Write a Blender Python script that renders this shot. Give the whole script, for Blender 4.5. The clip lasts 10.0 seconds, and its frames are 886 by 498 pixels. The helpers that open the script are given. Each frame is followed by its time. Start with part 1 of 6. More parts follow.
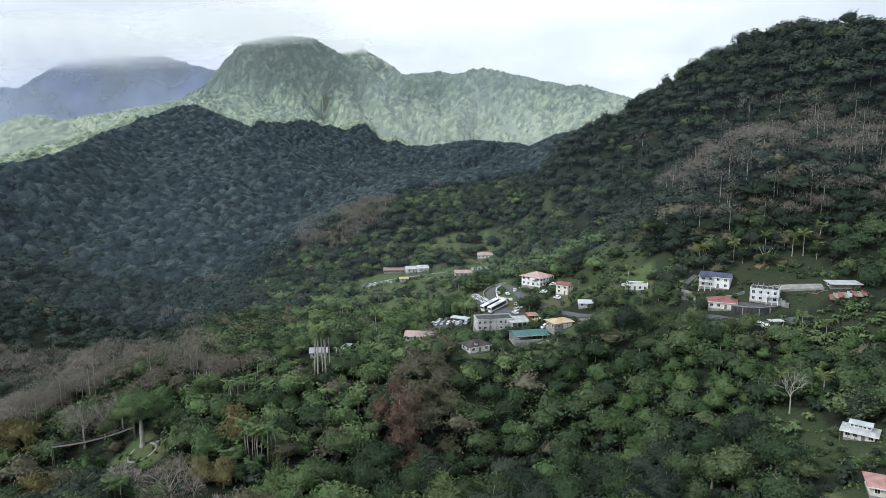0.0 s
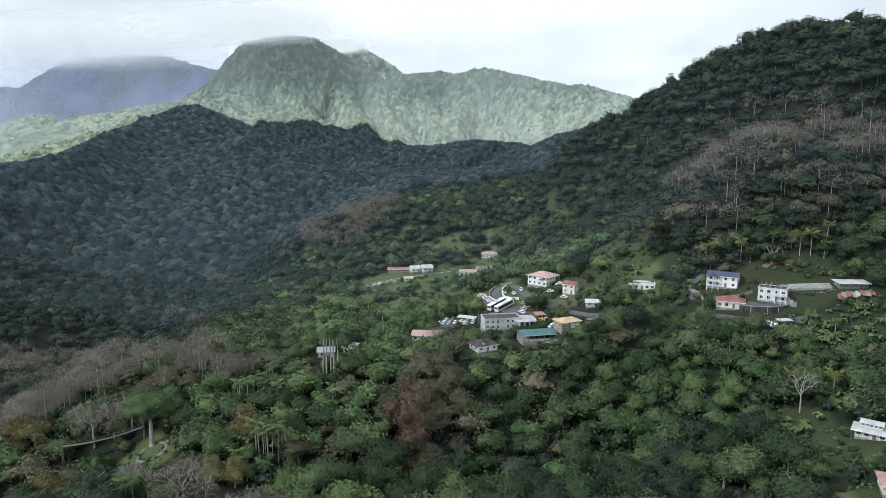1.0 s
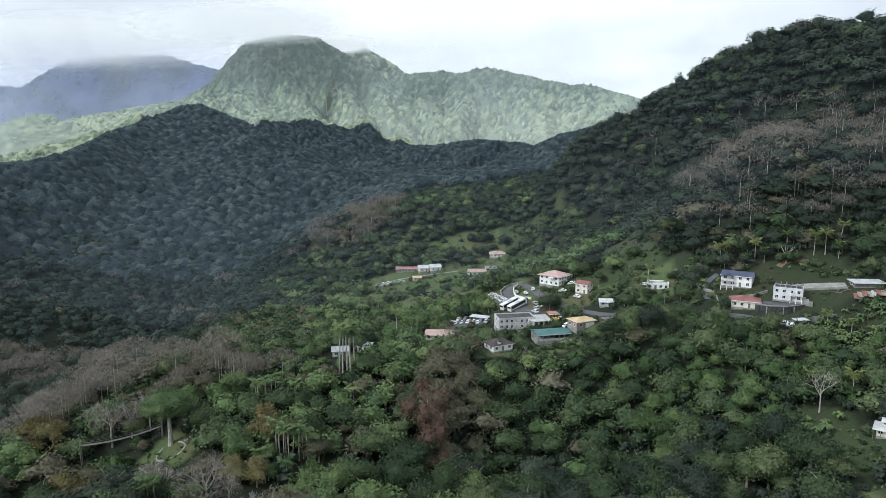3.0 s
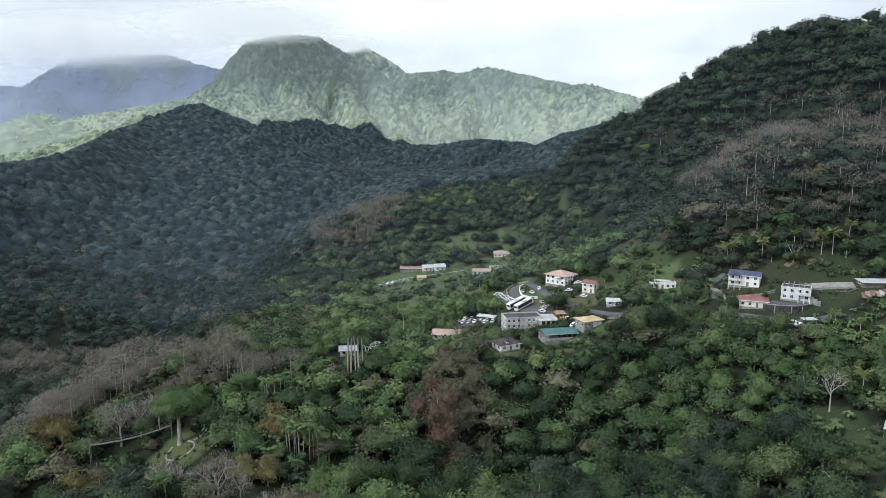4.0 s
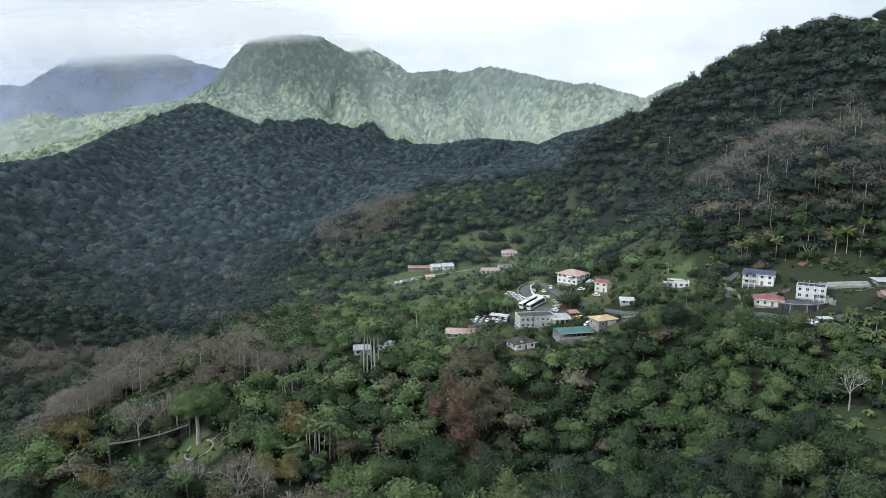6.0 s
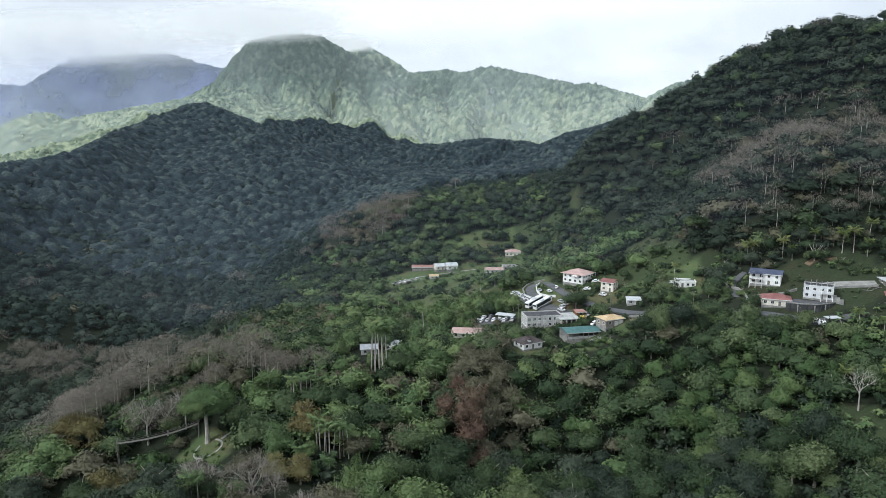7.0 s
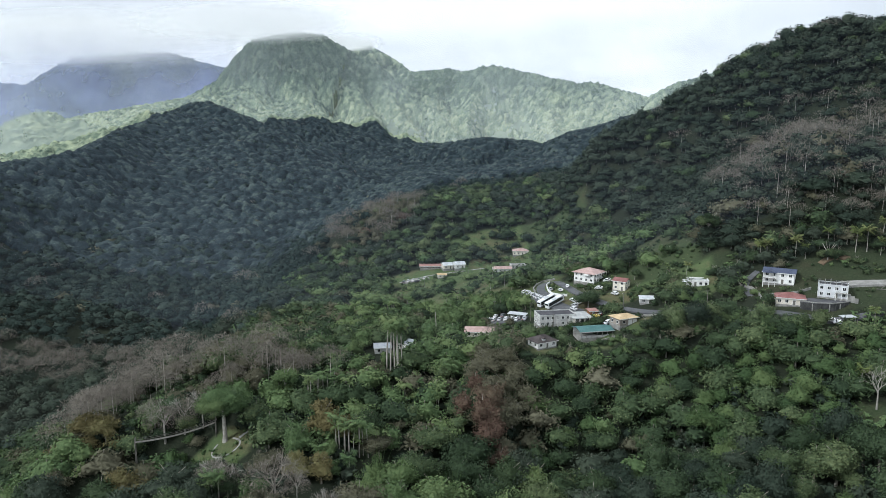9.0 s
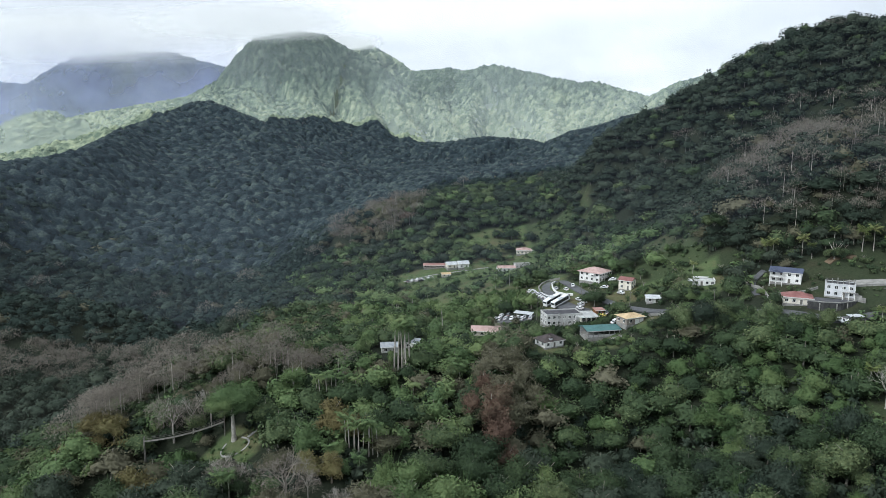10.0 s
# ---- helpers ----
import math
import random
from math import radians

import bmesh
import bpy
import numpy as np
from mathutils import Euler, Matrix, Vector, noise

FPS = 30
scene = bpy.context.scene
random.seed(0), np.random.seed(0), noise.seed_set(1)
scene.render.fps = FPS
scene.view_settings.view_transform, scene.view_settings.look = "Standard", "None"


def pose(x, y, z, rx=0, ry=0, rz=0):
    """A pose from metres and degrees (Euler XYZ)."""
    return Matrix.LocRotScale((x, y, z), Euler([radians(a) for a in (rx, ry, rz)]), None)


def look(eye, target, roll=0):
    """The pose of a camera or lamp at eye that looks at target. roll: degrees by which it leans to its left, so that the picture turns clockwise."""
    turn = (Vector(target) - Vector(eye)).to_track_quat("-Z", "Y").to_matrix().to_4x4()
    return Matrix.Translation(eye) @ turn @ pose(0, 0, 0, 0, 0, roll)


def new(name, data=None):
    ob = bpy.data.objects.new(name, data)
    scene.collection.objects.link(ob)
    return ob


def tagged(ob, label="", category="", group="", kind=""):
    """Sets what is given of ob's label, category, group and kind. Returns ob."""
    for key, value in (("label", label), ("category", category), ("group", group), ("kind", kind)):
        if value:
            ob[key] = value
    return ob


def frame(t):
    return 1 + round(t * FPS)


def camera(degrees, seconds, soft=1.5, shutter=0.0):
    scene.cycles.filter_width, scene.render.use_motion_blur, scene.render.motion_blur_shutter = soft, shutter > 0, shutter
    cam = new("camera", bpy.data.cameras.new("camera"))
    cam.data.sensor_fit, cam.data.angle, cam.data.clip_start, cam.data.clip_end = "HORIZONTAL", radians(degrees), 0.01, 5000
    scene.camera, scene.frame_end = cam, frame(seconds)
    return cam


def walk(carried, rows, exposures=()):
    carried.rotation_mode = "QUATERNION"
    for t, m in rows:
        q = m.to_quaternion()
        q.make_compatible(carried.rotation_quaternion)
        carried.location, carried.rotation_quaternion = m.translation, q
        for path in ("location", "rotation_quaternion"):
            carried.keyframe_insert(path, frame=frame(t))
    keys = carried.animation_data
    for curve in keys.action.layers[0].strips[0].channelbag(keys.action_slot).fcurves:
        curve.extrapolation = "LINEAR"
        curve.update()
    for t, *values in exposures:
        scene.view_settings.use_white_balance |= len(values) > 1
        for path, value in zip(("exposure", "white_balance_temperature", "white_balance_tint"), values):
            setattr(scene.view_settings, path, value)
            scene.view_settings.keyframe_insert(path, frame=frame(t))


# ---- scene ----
cam = camera(68.0, 10.0, soft=0.7)
METRES, EYE, TILT, LEAN, TURN = 32.0, 80.0, -9.0, 0.0, 0.0
ROWS = [
    (0.0, 0.0, 0.0, 0.0, 0.0, 0.0, -0.0),
    (0.5, -0.0511, 0.0021, -0.0024, 0.0, -0.01, -0.01),
    (1.0, -0.1044, 0.0048, -0.0044, -0.0, -0.03, -0.0),
    (1.5, -0.1549, 0.0073, -0.0053, 0.0, -0.03, -0.0),
    (2.0, -0.2065, 0.0094, -0.0079, -0.0, -0.04, -0.02),
    (2.5, -0.2574, 0.0121, -0.0097, -0.01, -0.04, -0.03),
    (4.0, -0.4096, 0.0205, -0.0178, -0.01, -0.06, -0.05),
    (4.5, -0.462, 0.0226, -0.0204, -0.01, -0.07, -0.07),
    (5.0, -0.5117, 0.0248, -0.0221, -0.03, -0.08, -0.06),
    (5.5, -0.5625, 0.027, -0.0243, -0.04, -0.09, -0.05),
    (7.0, -0.7109, 0.0345, -0.0306, -0.06, -0.12, -0.07),
    (7.5, -0.7593, 0.0365, -0.0316, -0.06, -0.14, -0.08),
    (8.0, -0.8088, 0.0391, -0.0328, -0.07, -0.15, -0.08),
    (8.5, -0.8559, 0.0414, -0.0347, -0.09, -0.17, -0.09),
    (9.0, -0.9032, 0.0437, -0.036, -0.09, -0.19, -0.09),
    (9.5, -0.9511, 0.0458, -0.0363, -0.1, -0.22, -0.09),
    (10.0, -0.998, 0.0477, -0.0375, -0.1, -0.25, -0.1),
]
walk(cam, [(t, pose(0, 0, EYE, TILT, LEAN, TURN) @ pose(METRES * x, METRES * y, METRES * z, 90 + pitch, roll, yaw)) for t, x, y, z, yaw, pitch, roll in ROWS],
     [(0.0, 0.23, 5720, 7), (10.0, 0.23, 5720, 7)])

# ---- sky, sun ----
SUN_UP, SUN_ROUND = 40.0, 247.0
world = bpy.data.worlds.new("sky")
scene.world = world
world.use_nodes = True
wn, wl = world.node_tree.nodes, world.node_tree.links
wn.clear()
sky = wn.new("ShaderNodeTexSky")
sky.sky_type, sky.sun_disc = "NISHITA", False
sky.sun_elevation, sky.sun_rotation = radians(SUN_UP), radians(SUN_ROUND)
clear_sky = wn.new("ShaderNodeBackground")
clear_sky.inputs["Strength"].default_value = 0.12
wl.new(sky.outputs[0], clear_sky.inputs["Color"])
place = wn.new("ShaderNodeTexCoord")
stretch = wn.new("ShaderNodeMapping")
stretch.inputs["Scale"].default_value = (1.5, 1.5, 5.5)
wl.new(place.outputs["Generated"], stretch.inputs["Vector"])
billow = wn.new("ShaderNodeTexNoise")
billow.inputs["Scale"].default_value, billow.inputs["Detail"].default_value, billow.inputs["Roughness"].default_value = 1.6, 5.0, 0.5
wl.new(stretch.outputs[0], billow.inputs["Vector"])
tone = wn.new("ShaderNodeValToRGB")
tone.color_ramp.elements[0].position, tone.color_ramp.elements[0].color = 0.38, (0.72, 0.72, 0.72, 1)
tone.color_ramp.elements[1].position, tone.color_ramp.elements[1].color = 0.60, (0.985, 0.965, 0.935, 1)
wl.new(billow.outputs["Fac"], tone.inputs[0])
overcast = wn.new("ShaderNodeBackground")
overcast.inputs["Strength"].default_value = 1.0
wl.new(tone.outputs[0], overcast.inputs["Color"])
cover = wn.new("ShaderNodeMixShader")
cover.inputs[0].default_value = 0.96
wl.new(clear_sky.outputs[0], cover.inputs[1])
wl.new(overcast.outputs[0], cover.inputs[2])
world_out = wn.new("ShaderNodeOutputWorld")
wl.new(cover.outputs[0], world_out.inputs[0])

sun = new("sun", bpy.data.lights.new("sun", "SUN"))
sun.data.energy, sun.data.angle, sun.data.color = 2.4, radians(10), (1.0, 0.95, 0.86)
_a, _e = radians(SUN_ROUND), radians(SUN_UP)
sun.matrix_world = look((math.sin(_a) * math.cos(_e) * 900, math.cos(_a) * math.cos(_e) * 900, math.sin(_e) * 900), (0, 0, 0))
# ---- the lie of the land ----
# Crest lines (x, y, z) with the fall of their flanks.
CRESTS = [
    ([(420, 250, 168), (250, 380, 144), (230, 440, 150), (205, 458, 145), (188, 490, 134), (163, 518, 115), (143, 540, 100), (117, 556, 87), (106, 600, 68), (110, 700, 30)], 1.9, 1.0, 8),
    ([(-640, 560, 60), (-530, 745, 48), (-497, 800, 53), (-489, 880, 66), (-526, 1064, 94), (-510, 1250, 129), (-491, 1327, 145)], 0.72, 0.6, 20),
    ([(-491, 1327, 147), (-453, 1380, 112), (-423, 1450, 74), (-361, 1500, 68), (-283, 1560, 87), (-177, 1560, 70), (-31, 1500, 70), (70, 1480, 83), (143, 1450, 77), (186, 1400, 64), (243, 1330, 95), (420, 1250, 150)], 0.30, 0.4, 25),
    ([(-1000, 1250, 70), (-904, 1360, 90), (-889, 1450, 97), (-855, 1550, 131), (-730, 1625, 162), (-655, 1680, 182), (-519, 1700, 201), (-435, 1690, 173)], 0.36, 0.4, 25),
    ([(-760, 1900, 190), (-649, 1850, 235), (-589, 1840, 301), (-538, 1830, 342), (-446, 1830, 362), (-347, 1830, 356), (-282, 1840, 317), (-201, 1800, 275), (-124, 1760, 206), (-56, 1700, 160), (0, 1620, 100)], 1.25, 0.9, 12),
    ([(-446, 1830, 345), (-418, 1770, 250), (-372, 1690, 172), (-330, 1620, 110)], 0.95, 0.75, 8),
    ([(-538, 1830, 336), (-566, 1755, 236), (-548, 1680, 170)], 1.15, 1.0, 6),
    ([(-282, 1840, 317), (-262, 1760, 232), (-226, 1690, 170), (-180, 1600, 108)], 0.95, 0.9, 8),
    ([(-201, 1800, 270), (-160, 1720, 188), (-110, 1640, 120)], 1.0, 0.9, 6),
    ([(300, 1740, 226), (306, 1660, 160), (330, 1590, 110)], 0.9, 0.8, 6),
    ([(-411, 2200, 330), (-318, 2200, 370), (-266, 2222, 387), (-200, 2200, 347), (-142, 2150, 301), (-60, 2050, 250)], 0.95, 0.9, 12),
    ([(-129, 1950, 272), (-6, 1900, 276), (41, 1880, 265), (80, 1874, 279), (119, 1874, 281), (207, 1820, 254), (274, 1760, 234), (363, 1690, 218), (414, 1640, 196), (460, 1600, 180), (531, 1600, 213), (689, 1600, 252), (1100, 1700, 260)], 1.05, 0.8, 10),
    ([(110, 1874, 280), (60, 1800, 214), (36, 1720, 158), (30, 1640, 104)], 1.05, 1.0, 5),
    ([(207, 1820, 254), (215, 1720, 180), (235, 1620, 120)], 0.8, 0.8, 8),
    ([(-2300, 2100, 160), (-1782, 2150, 190), (-1520, 2150, 260), (-1369, 2180, 250), (-1288, 2190, 303), (-1217, 2200, 338), (-1093, 2250, 364), (-925, 2250, 360), (-795, 2300, 325), (-680, 2300, 305)], 0.62, 0.6, 25),
]
# Heights of the valley, the village shelf and the slopes above it, set to fit the camera's view.
SHELF = [(22, 296, -6), (13, 268, -6.6), (36, 279, -7.2), (51, 278, -2), (48, 337, 3), (90, 306, 11), (121, 294, 16), (118, 272, 11), (136, 272, 13.8), (127, 254, 5.5), (162, 268, 19.0), (178, 267, 19.4), (166, 276, 20.3), (180, 276, 20.8), (159, 285, 21.5), (-12, 297, -10.8), (-22, 499, -17), (31, 517, -11), (10, 400, -8), (-20, 350, -15), (70, 400, 8), (25, 330, -2), (75, 262, -1), (160, 250, 3)]
SLOPES = [(123, 309, 24), (161, 296, 29), (142, 333, 52), (159, 340, 72), (189, 314, 54), (117, 439, 24), (162, 471, 74), (133, 507, 58), (101, 513, 35), (80, 540, 19), (40, 556, 5), (8, 619, 17), (-39, 610, 20), (-71, 597, 3), (-115, 627, -1), (-142, 587, -27), (-134, 475, -34), (-158, 417, -45), (-60, 431, -27), (-123, 925, 8), (-30, 760, 30), (20, 900, 30), (90, 470, 12)]
VALLEY = [(-298, 461, -80), (-331, 491, -62), (-368, 634, -55), (-440, 676, -26), (-367, 759, -26), (-263, 855, -38), (-489, 762, 22), (-396, 921, 34), (-230, 640, -60), (-230, 480, -72), (-250, 300, -72), (-420, 420, -60), (-300, 1100, 20), (-100, 1200, 20), (150, 1100, 40), (-180, 1000, -5)]
NEAR = [(-48, 250, -12), (-103, 214, -19), (-83, 219, -14), (-159, 219, -26), (-19, 214, -18), (80, 217, -15), (115, 209, -9), (124, 188, -8), (5, 200, -34), (-66, 160, -19), (39, 165, -21), (-127, 198, -35), (-174, 222, -46), (-120, 243, -9), (59, 209, -27), (90, 243, -9), (55, 246, -16), (0, 140, -32), (100, 160, -12), (0, 60, -40), (-120, 100, -40), (140, 60, -10), (0, -250, -40), (300, 0, 30), (-350, 0, -60), (-600, 250, -40), (330, 200, 110), (-1200, 700, -20), (500, 900, 60), (900, 400, 120)]


class Land:
    def __init__(self):
        spots = np.array(SHELF + SLOPES + VALLEY + NEAR, float)
        self.at, self.c = spots[:, :2], 12.0
        d = np.hypot(self.at[:, None, 0] - self.at[None, :, 0], self.at[:, None, 1] - self.at[None, :, 1])
        n = len(spots)
        a = np.zeros((n + 3, n + 3))
        a[:n, :n] = np.sqrt(d * d + self.c ** 2)
        a[:n, :n] -= np.eye(n) * 1.5
        a[:n, n], a[:n, n + 1:], a[n, :n], a[n + 1:, :n] = 1, self.at / 1000, 1, self.at.T / 1000
        self.w = np.linalg.solve(a, np.concatenate([spots[:, 2], np.zeros(3)]))

    def spots(self, x, y):
        z = self.w[-3] + self.w[-2] * x / 1000 + self.w[-1] * y / 1000
        for (px, py), w in zip(self.at, self.w):
            z = z + w * np.sqrt((x - px) ** 2 + (y - py) ** 2 + self.c ** 2)
        return z

    def crest(self, line, x, y):
        best, high = np.full(x.shape, 1e9), np.zeros(x.shape)
        for (ax, ay, az), (bx, by, bz) in zip(line, line[1:]):
            ux, uy = bx - ax, by - ay
            k = np.clip(((x - ax) * ux + (y - ay) * uy) / (ux * ux + uy * uy), 0, 1)
            d = np.hypot(x - ax - k * ux, y - ay - k * uy)
            near = d < best
            best, high = np.where(near, d, best), np.where(near, az + k * (bz - az), high)
        return best, high

    def rough(self, x, y):
        """Folds of the flanks: crossed waves at several lengths, about -1 to 1."""
        z, amp, length, turn = 0, 0.5, 230.0, 0.3
        for i in range(5):
            u = (x * math.cos(turn) + y * math.sin(turn)) / length * 6.28
            v = (y * math.cos(turn) - x * math.sin(turn)) / length * 6.28
            z = z + amp * (1.1 - 2 * np.sqrt(np.sin(u + 1.3 * np.sin(v * 0.7 + i)) ** 2 + 0.06)) * np.cos(v * 0.6 + 2 * i)
            amp, length, turn = amp * 0.48, length * 0.53, turn + 1.1
        return z

    def height(self, x, y, folded=1.0):
        x, y = np.asarray(x, float), np.asarray(y, float)
        fold = self.rough(x, y) * folded
        far = np.clip((y - 650) / 350, 0, 1)
        fade = np.clip((y - 1000) / 350, 0, 1)
        low = self.spots(x, y) * (1 - fade) + 25 * fade
        parts = [low + far * 10 * fold]
        for line, front, back, rounding in CRESTS:
            d, high = self.crest(line, x, y)
            fall = np.sqrt(d * d + rounding ** 2) - rounding
            depth = np.clip(d / 90, 0, 1)
            parts.append(high - fall * front + depth * (10 + (12 * fade + 22 * np.clip((y - 1590) / 150, 0, 1)) * np.clip((x + 700) / 120, 0, 1) - 5 * fade * (x < -700)) * fold)
        k = 5.0
        top = np.maximum.reduce(parts)
        return top + k * np.log(sum(np.exp((p - top) / k) for p in parts))


LAND = Land()


def ground_z(x, y):
    return float(LAND.height(np.array([x]), np.array([y]))[0])

# ---- plan of the village: x, y, turn, width, depth ----
PLAN = dict(
    pink=(51, 351, 48, 11, 12), red_small=(61.5, 325, -38, 6.5, 6), grey=(23.5, 297, 9, 17, 9), annex=(34.6, 296, 9, 7.5, 8), garage=(52, 285, 24, 9.5, 7), teal=(38, 282.5, 12, 15, 8.5),
    dark=(14, 272, 27, 9.5, 7.5), kiosk=(42, 302, 10, 4, 3.4), veranda_white=(92, 309, -14, 12, 7), blue=(124.5, 293.5, -33, 12.5, 8), red_hip=(120, 275, -24, 11, 8), frame_top=(138, 275, -31, 11, 8),
    long_shed=(171, 275, -4, 12, 5), low_red=(-11, 302, -6, 13, 9), hut=(-45, 286, -20, 5.5, 4.5), tin=(-55, 280, 8, 7, 6), far_red=(34, 521, -6, 12, 8), far_pink=(15, 474, 3, 13, 8), far_annex=(27, 476, 8, 11, 6),
    twin_a=(-25, 497, 14, 7, 8), twin_b=(-16, 496, 14, 8, 8), ruin=(-38, 503, 2, 16, 7), cottage=(-29, 478, 10, 6, 5), green_shed=(67, 301.5, -10, 6, 5), hill_white=(126.5, 188, -38, 8, 5.5), hill_red=(116, 159, -24, 9.5, 7.5))
ROAD = [(150, 262), (128, 259), (110, 271), (92, 279), (75, 283), (63, 291), (54.5, 302), (46, 320), (41, 337), (39, 354), (37, 368), (32, 373.5), (27.5, 368), (26, 357), (27, 343), (31, 330)]
LOT = [(19, 362), (23, 346), (27.5, 330), (33, 317), (39, 308)]
DRIVE = [(119, 303), (112.5, 300), (109, 293), (108.5, 286)]
YARD = [(141, 282), (152, 280), (163, 276)]
TRACK = [(-60, 476), (-40, 485), (-14, 489), (4, 493)]


def near_line(x, y, line, reach):
    d = np.full(np.shape(x), 1e9)
    for (ax, ay), (bx, by) in zip(line, line[1:]):
        ux, uy = bx - ax, by - ay
        k = np.clip(((x - ax) * ux + (y - ay) * uy) / (ux * ux + uy * uy), 0, 1)
        d = np.minimum(d, np.hypot(x - ax - k * ux, y - ay - k * uy))
    return d < reach


def built_on(x, y, spare):
    """Whether a place lies on a house plot, a road or a yard."""
    hit = near_line(x, y, ROAD, 3.6 + spare) | near_line(x, y, LOT, 8 + spare) | near_line(x, y, DRIVE, 2 + spare) | near_line(x, y, YARD, 5 + spare) | near_line(x, y, TRACK, 1.6 + spare)
    hit |= near_line(x, y, [(-5, 321), (13, 313)], 6 + spare) | near_line(x, y, [(-56, 475), (-40, 479)], 3 + spare) | near_line(x, y, [(122, 266), (147, 270)], 2 + spare)
    for px, py, turn, w, d in PLAN.values():
        c, s = math.cos(radians(turn)), math.sin(radians(turn))
        u, v = (x - px) * c + (y - py) * s, -(x - px) * s + (y - py) * c
        hit |= (np.abs(u) < w / 2 + spare) & (np.abs(v) < d / 2 + spare)
    return hit


# Places kept open or thinly grown: x, y, half-width, half-depth, share of trees left standing.
OPEN = [(30, 335, 16, 42, 0.1), (52, 340, 15, 14, 0.15), (60, 316, 12, 10, 0.1), (82, 337, 22, 24, 0.1), (86, 362, 24, 26, 0.1), (155, 252, 20, 11, 0.03), (101, 317, 15, 11, 0.12), (92, 304, 11, 8, 0), (122, 288, 14, 12, 0.03),
        (146, 288, 26, 12, 0.08), (145, 274, 34, 9, 0), (126, 260, 12, 6, 0), (-28, 480, 44, 22, 0.14), (12, 494, 32, 28, 0.14), (-22, 450, 26, 16, 0.12), (45, 552, 14, 9, 0), (-50, 440, 18, 22, 0.12),
        (112, 184, 13, 14, 0.04), (114, 203, 10, 11, 0.0), (126, 186, 9, 8, 0), (108, 156, 10, 8, 0.1), (-101, 205, 10, 9, 0), (-8, 296, 12, 6, 0.1), (14, 268, 9, 5, 0.1), (37, 275, 12, 5, 0.1),
        (62, 280, 12, 6, 0.3), (-46, 280, 8, 6, 0.2), (-18, 335, 16, 18, 0.6), (74, 540, 14, 22, 0.3), (88, 502, 12, 22, 0.4), (42, 470, 30, 40, 0.4), (-20, 425, 34, 34, 0.12), (5, 384, 38, 26, 0.26), (-48, 395, 22, 22, 0.22), (22, 548, 46, 20, 0.18), (52, 516, 22, 18, 0.3)]


def open_share(x, y):
    share = np.ones(x.shape)
    for cx, cy, rx, ry, left in OPEN:
        inside = ((x - cx) / rx) ** 2 + ((y - cy) / ry) ** 2 < 1
        share = np.where(inside, np.minimum(share, left), share)
    return share



# ---- materials ----
def shader(name, rough=0.7, metal=0.0, gloss=0.3):
    m = bpy.data.materials.new(name)
    m.use_nodes = True
    b = m.node_tree.nodes["Principled BSDF"]
    b.inputs["Roughness"].default_value, b.inputs["Metallic"].default_value = rough, metal
    b.inputs["Specular IOR Level"].default_value = gloss
    return m, m.node_tree.nodes, m.node_tree.links, b


def ramp(nodes, stops):
    r = nodes.new("ShaderNodeValToRGB")
    while len(r.color_ramp.elements) < len(stops):
        r.color_ramp.elements.new(0.5)
    for e, (at, c) in zip(r.color_ramp.elements, stops):
        e.position, e.color = at, (*c, 1)
    return r


def noise_node(nodes, links, scale, detail=4, rough=0.55, space="Object"):
    tc = nodes.new("ShaderNodeTexCoord")
    n = nodes.new("ShaderNodeTexNoise")
    n.inputs["Scale"].default_value, n.inputs["Detail"].default_value, n.inputs["Roughness"].default_value = scale, detail, rough
    links.new(tc.outputs[space], n.inputs["Vector"])
    return n


def maths(nodes, links, op, a, b):
    n = nodes.new("ShaderNodeMath")
    n.operation = op
    for i, v in enumerate((a, b)):
        if isinstance(v, (int, float)):
            n.inputs[i].default_value = v
        else:
            links.new(v, n.inputs[i])
    return n.outputs[0]


def surface(name, dark, light, scale, rough=0.8, metal=0.0, bump=0.2, fine=6.0, gloss=0.3):
    """Paint, plaster, stone: two sizes of mottling and a fine relief."""
    m, n, l, b = shader(name, rough, metal, gloss)
    big, small = noise_node(n, l, scale, 5), noise_node(n, l, scale * fine, 3, 0.7)
    mix = maths(n, l, "ADD", maths(n, l, "MULTIPLY", big.outputs["Fac"], 0.65), maths(n, l, "MULTIPLY", small.outputs["Fac"], 0.35))
    r = ramp(n, [(0.36, dark), (0.62, light)])
    l.new(mix, r.inputs[0])
    l.new(r.outputs[0], b.inputs["Base Color"])
    if bump:
        bp = n.new("ShaderNodeBump")
        bp.inputs["Strength"].default_value, bp.inputs["Distance"].default_value = bump, 0.05
        l.new(small.outputs["Fac"], bp.inputs["Height"])
        l.new(bp.outputs[0], b.inputs["Normal"])
    return m


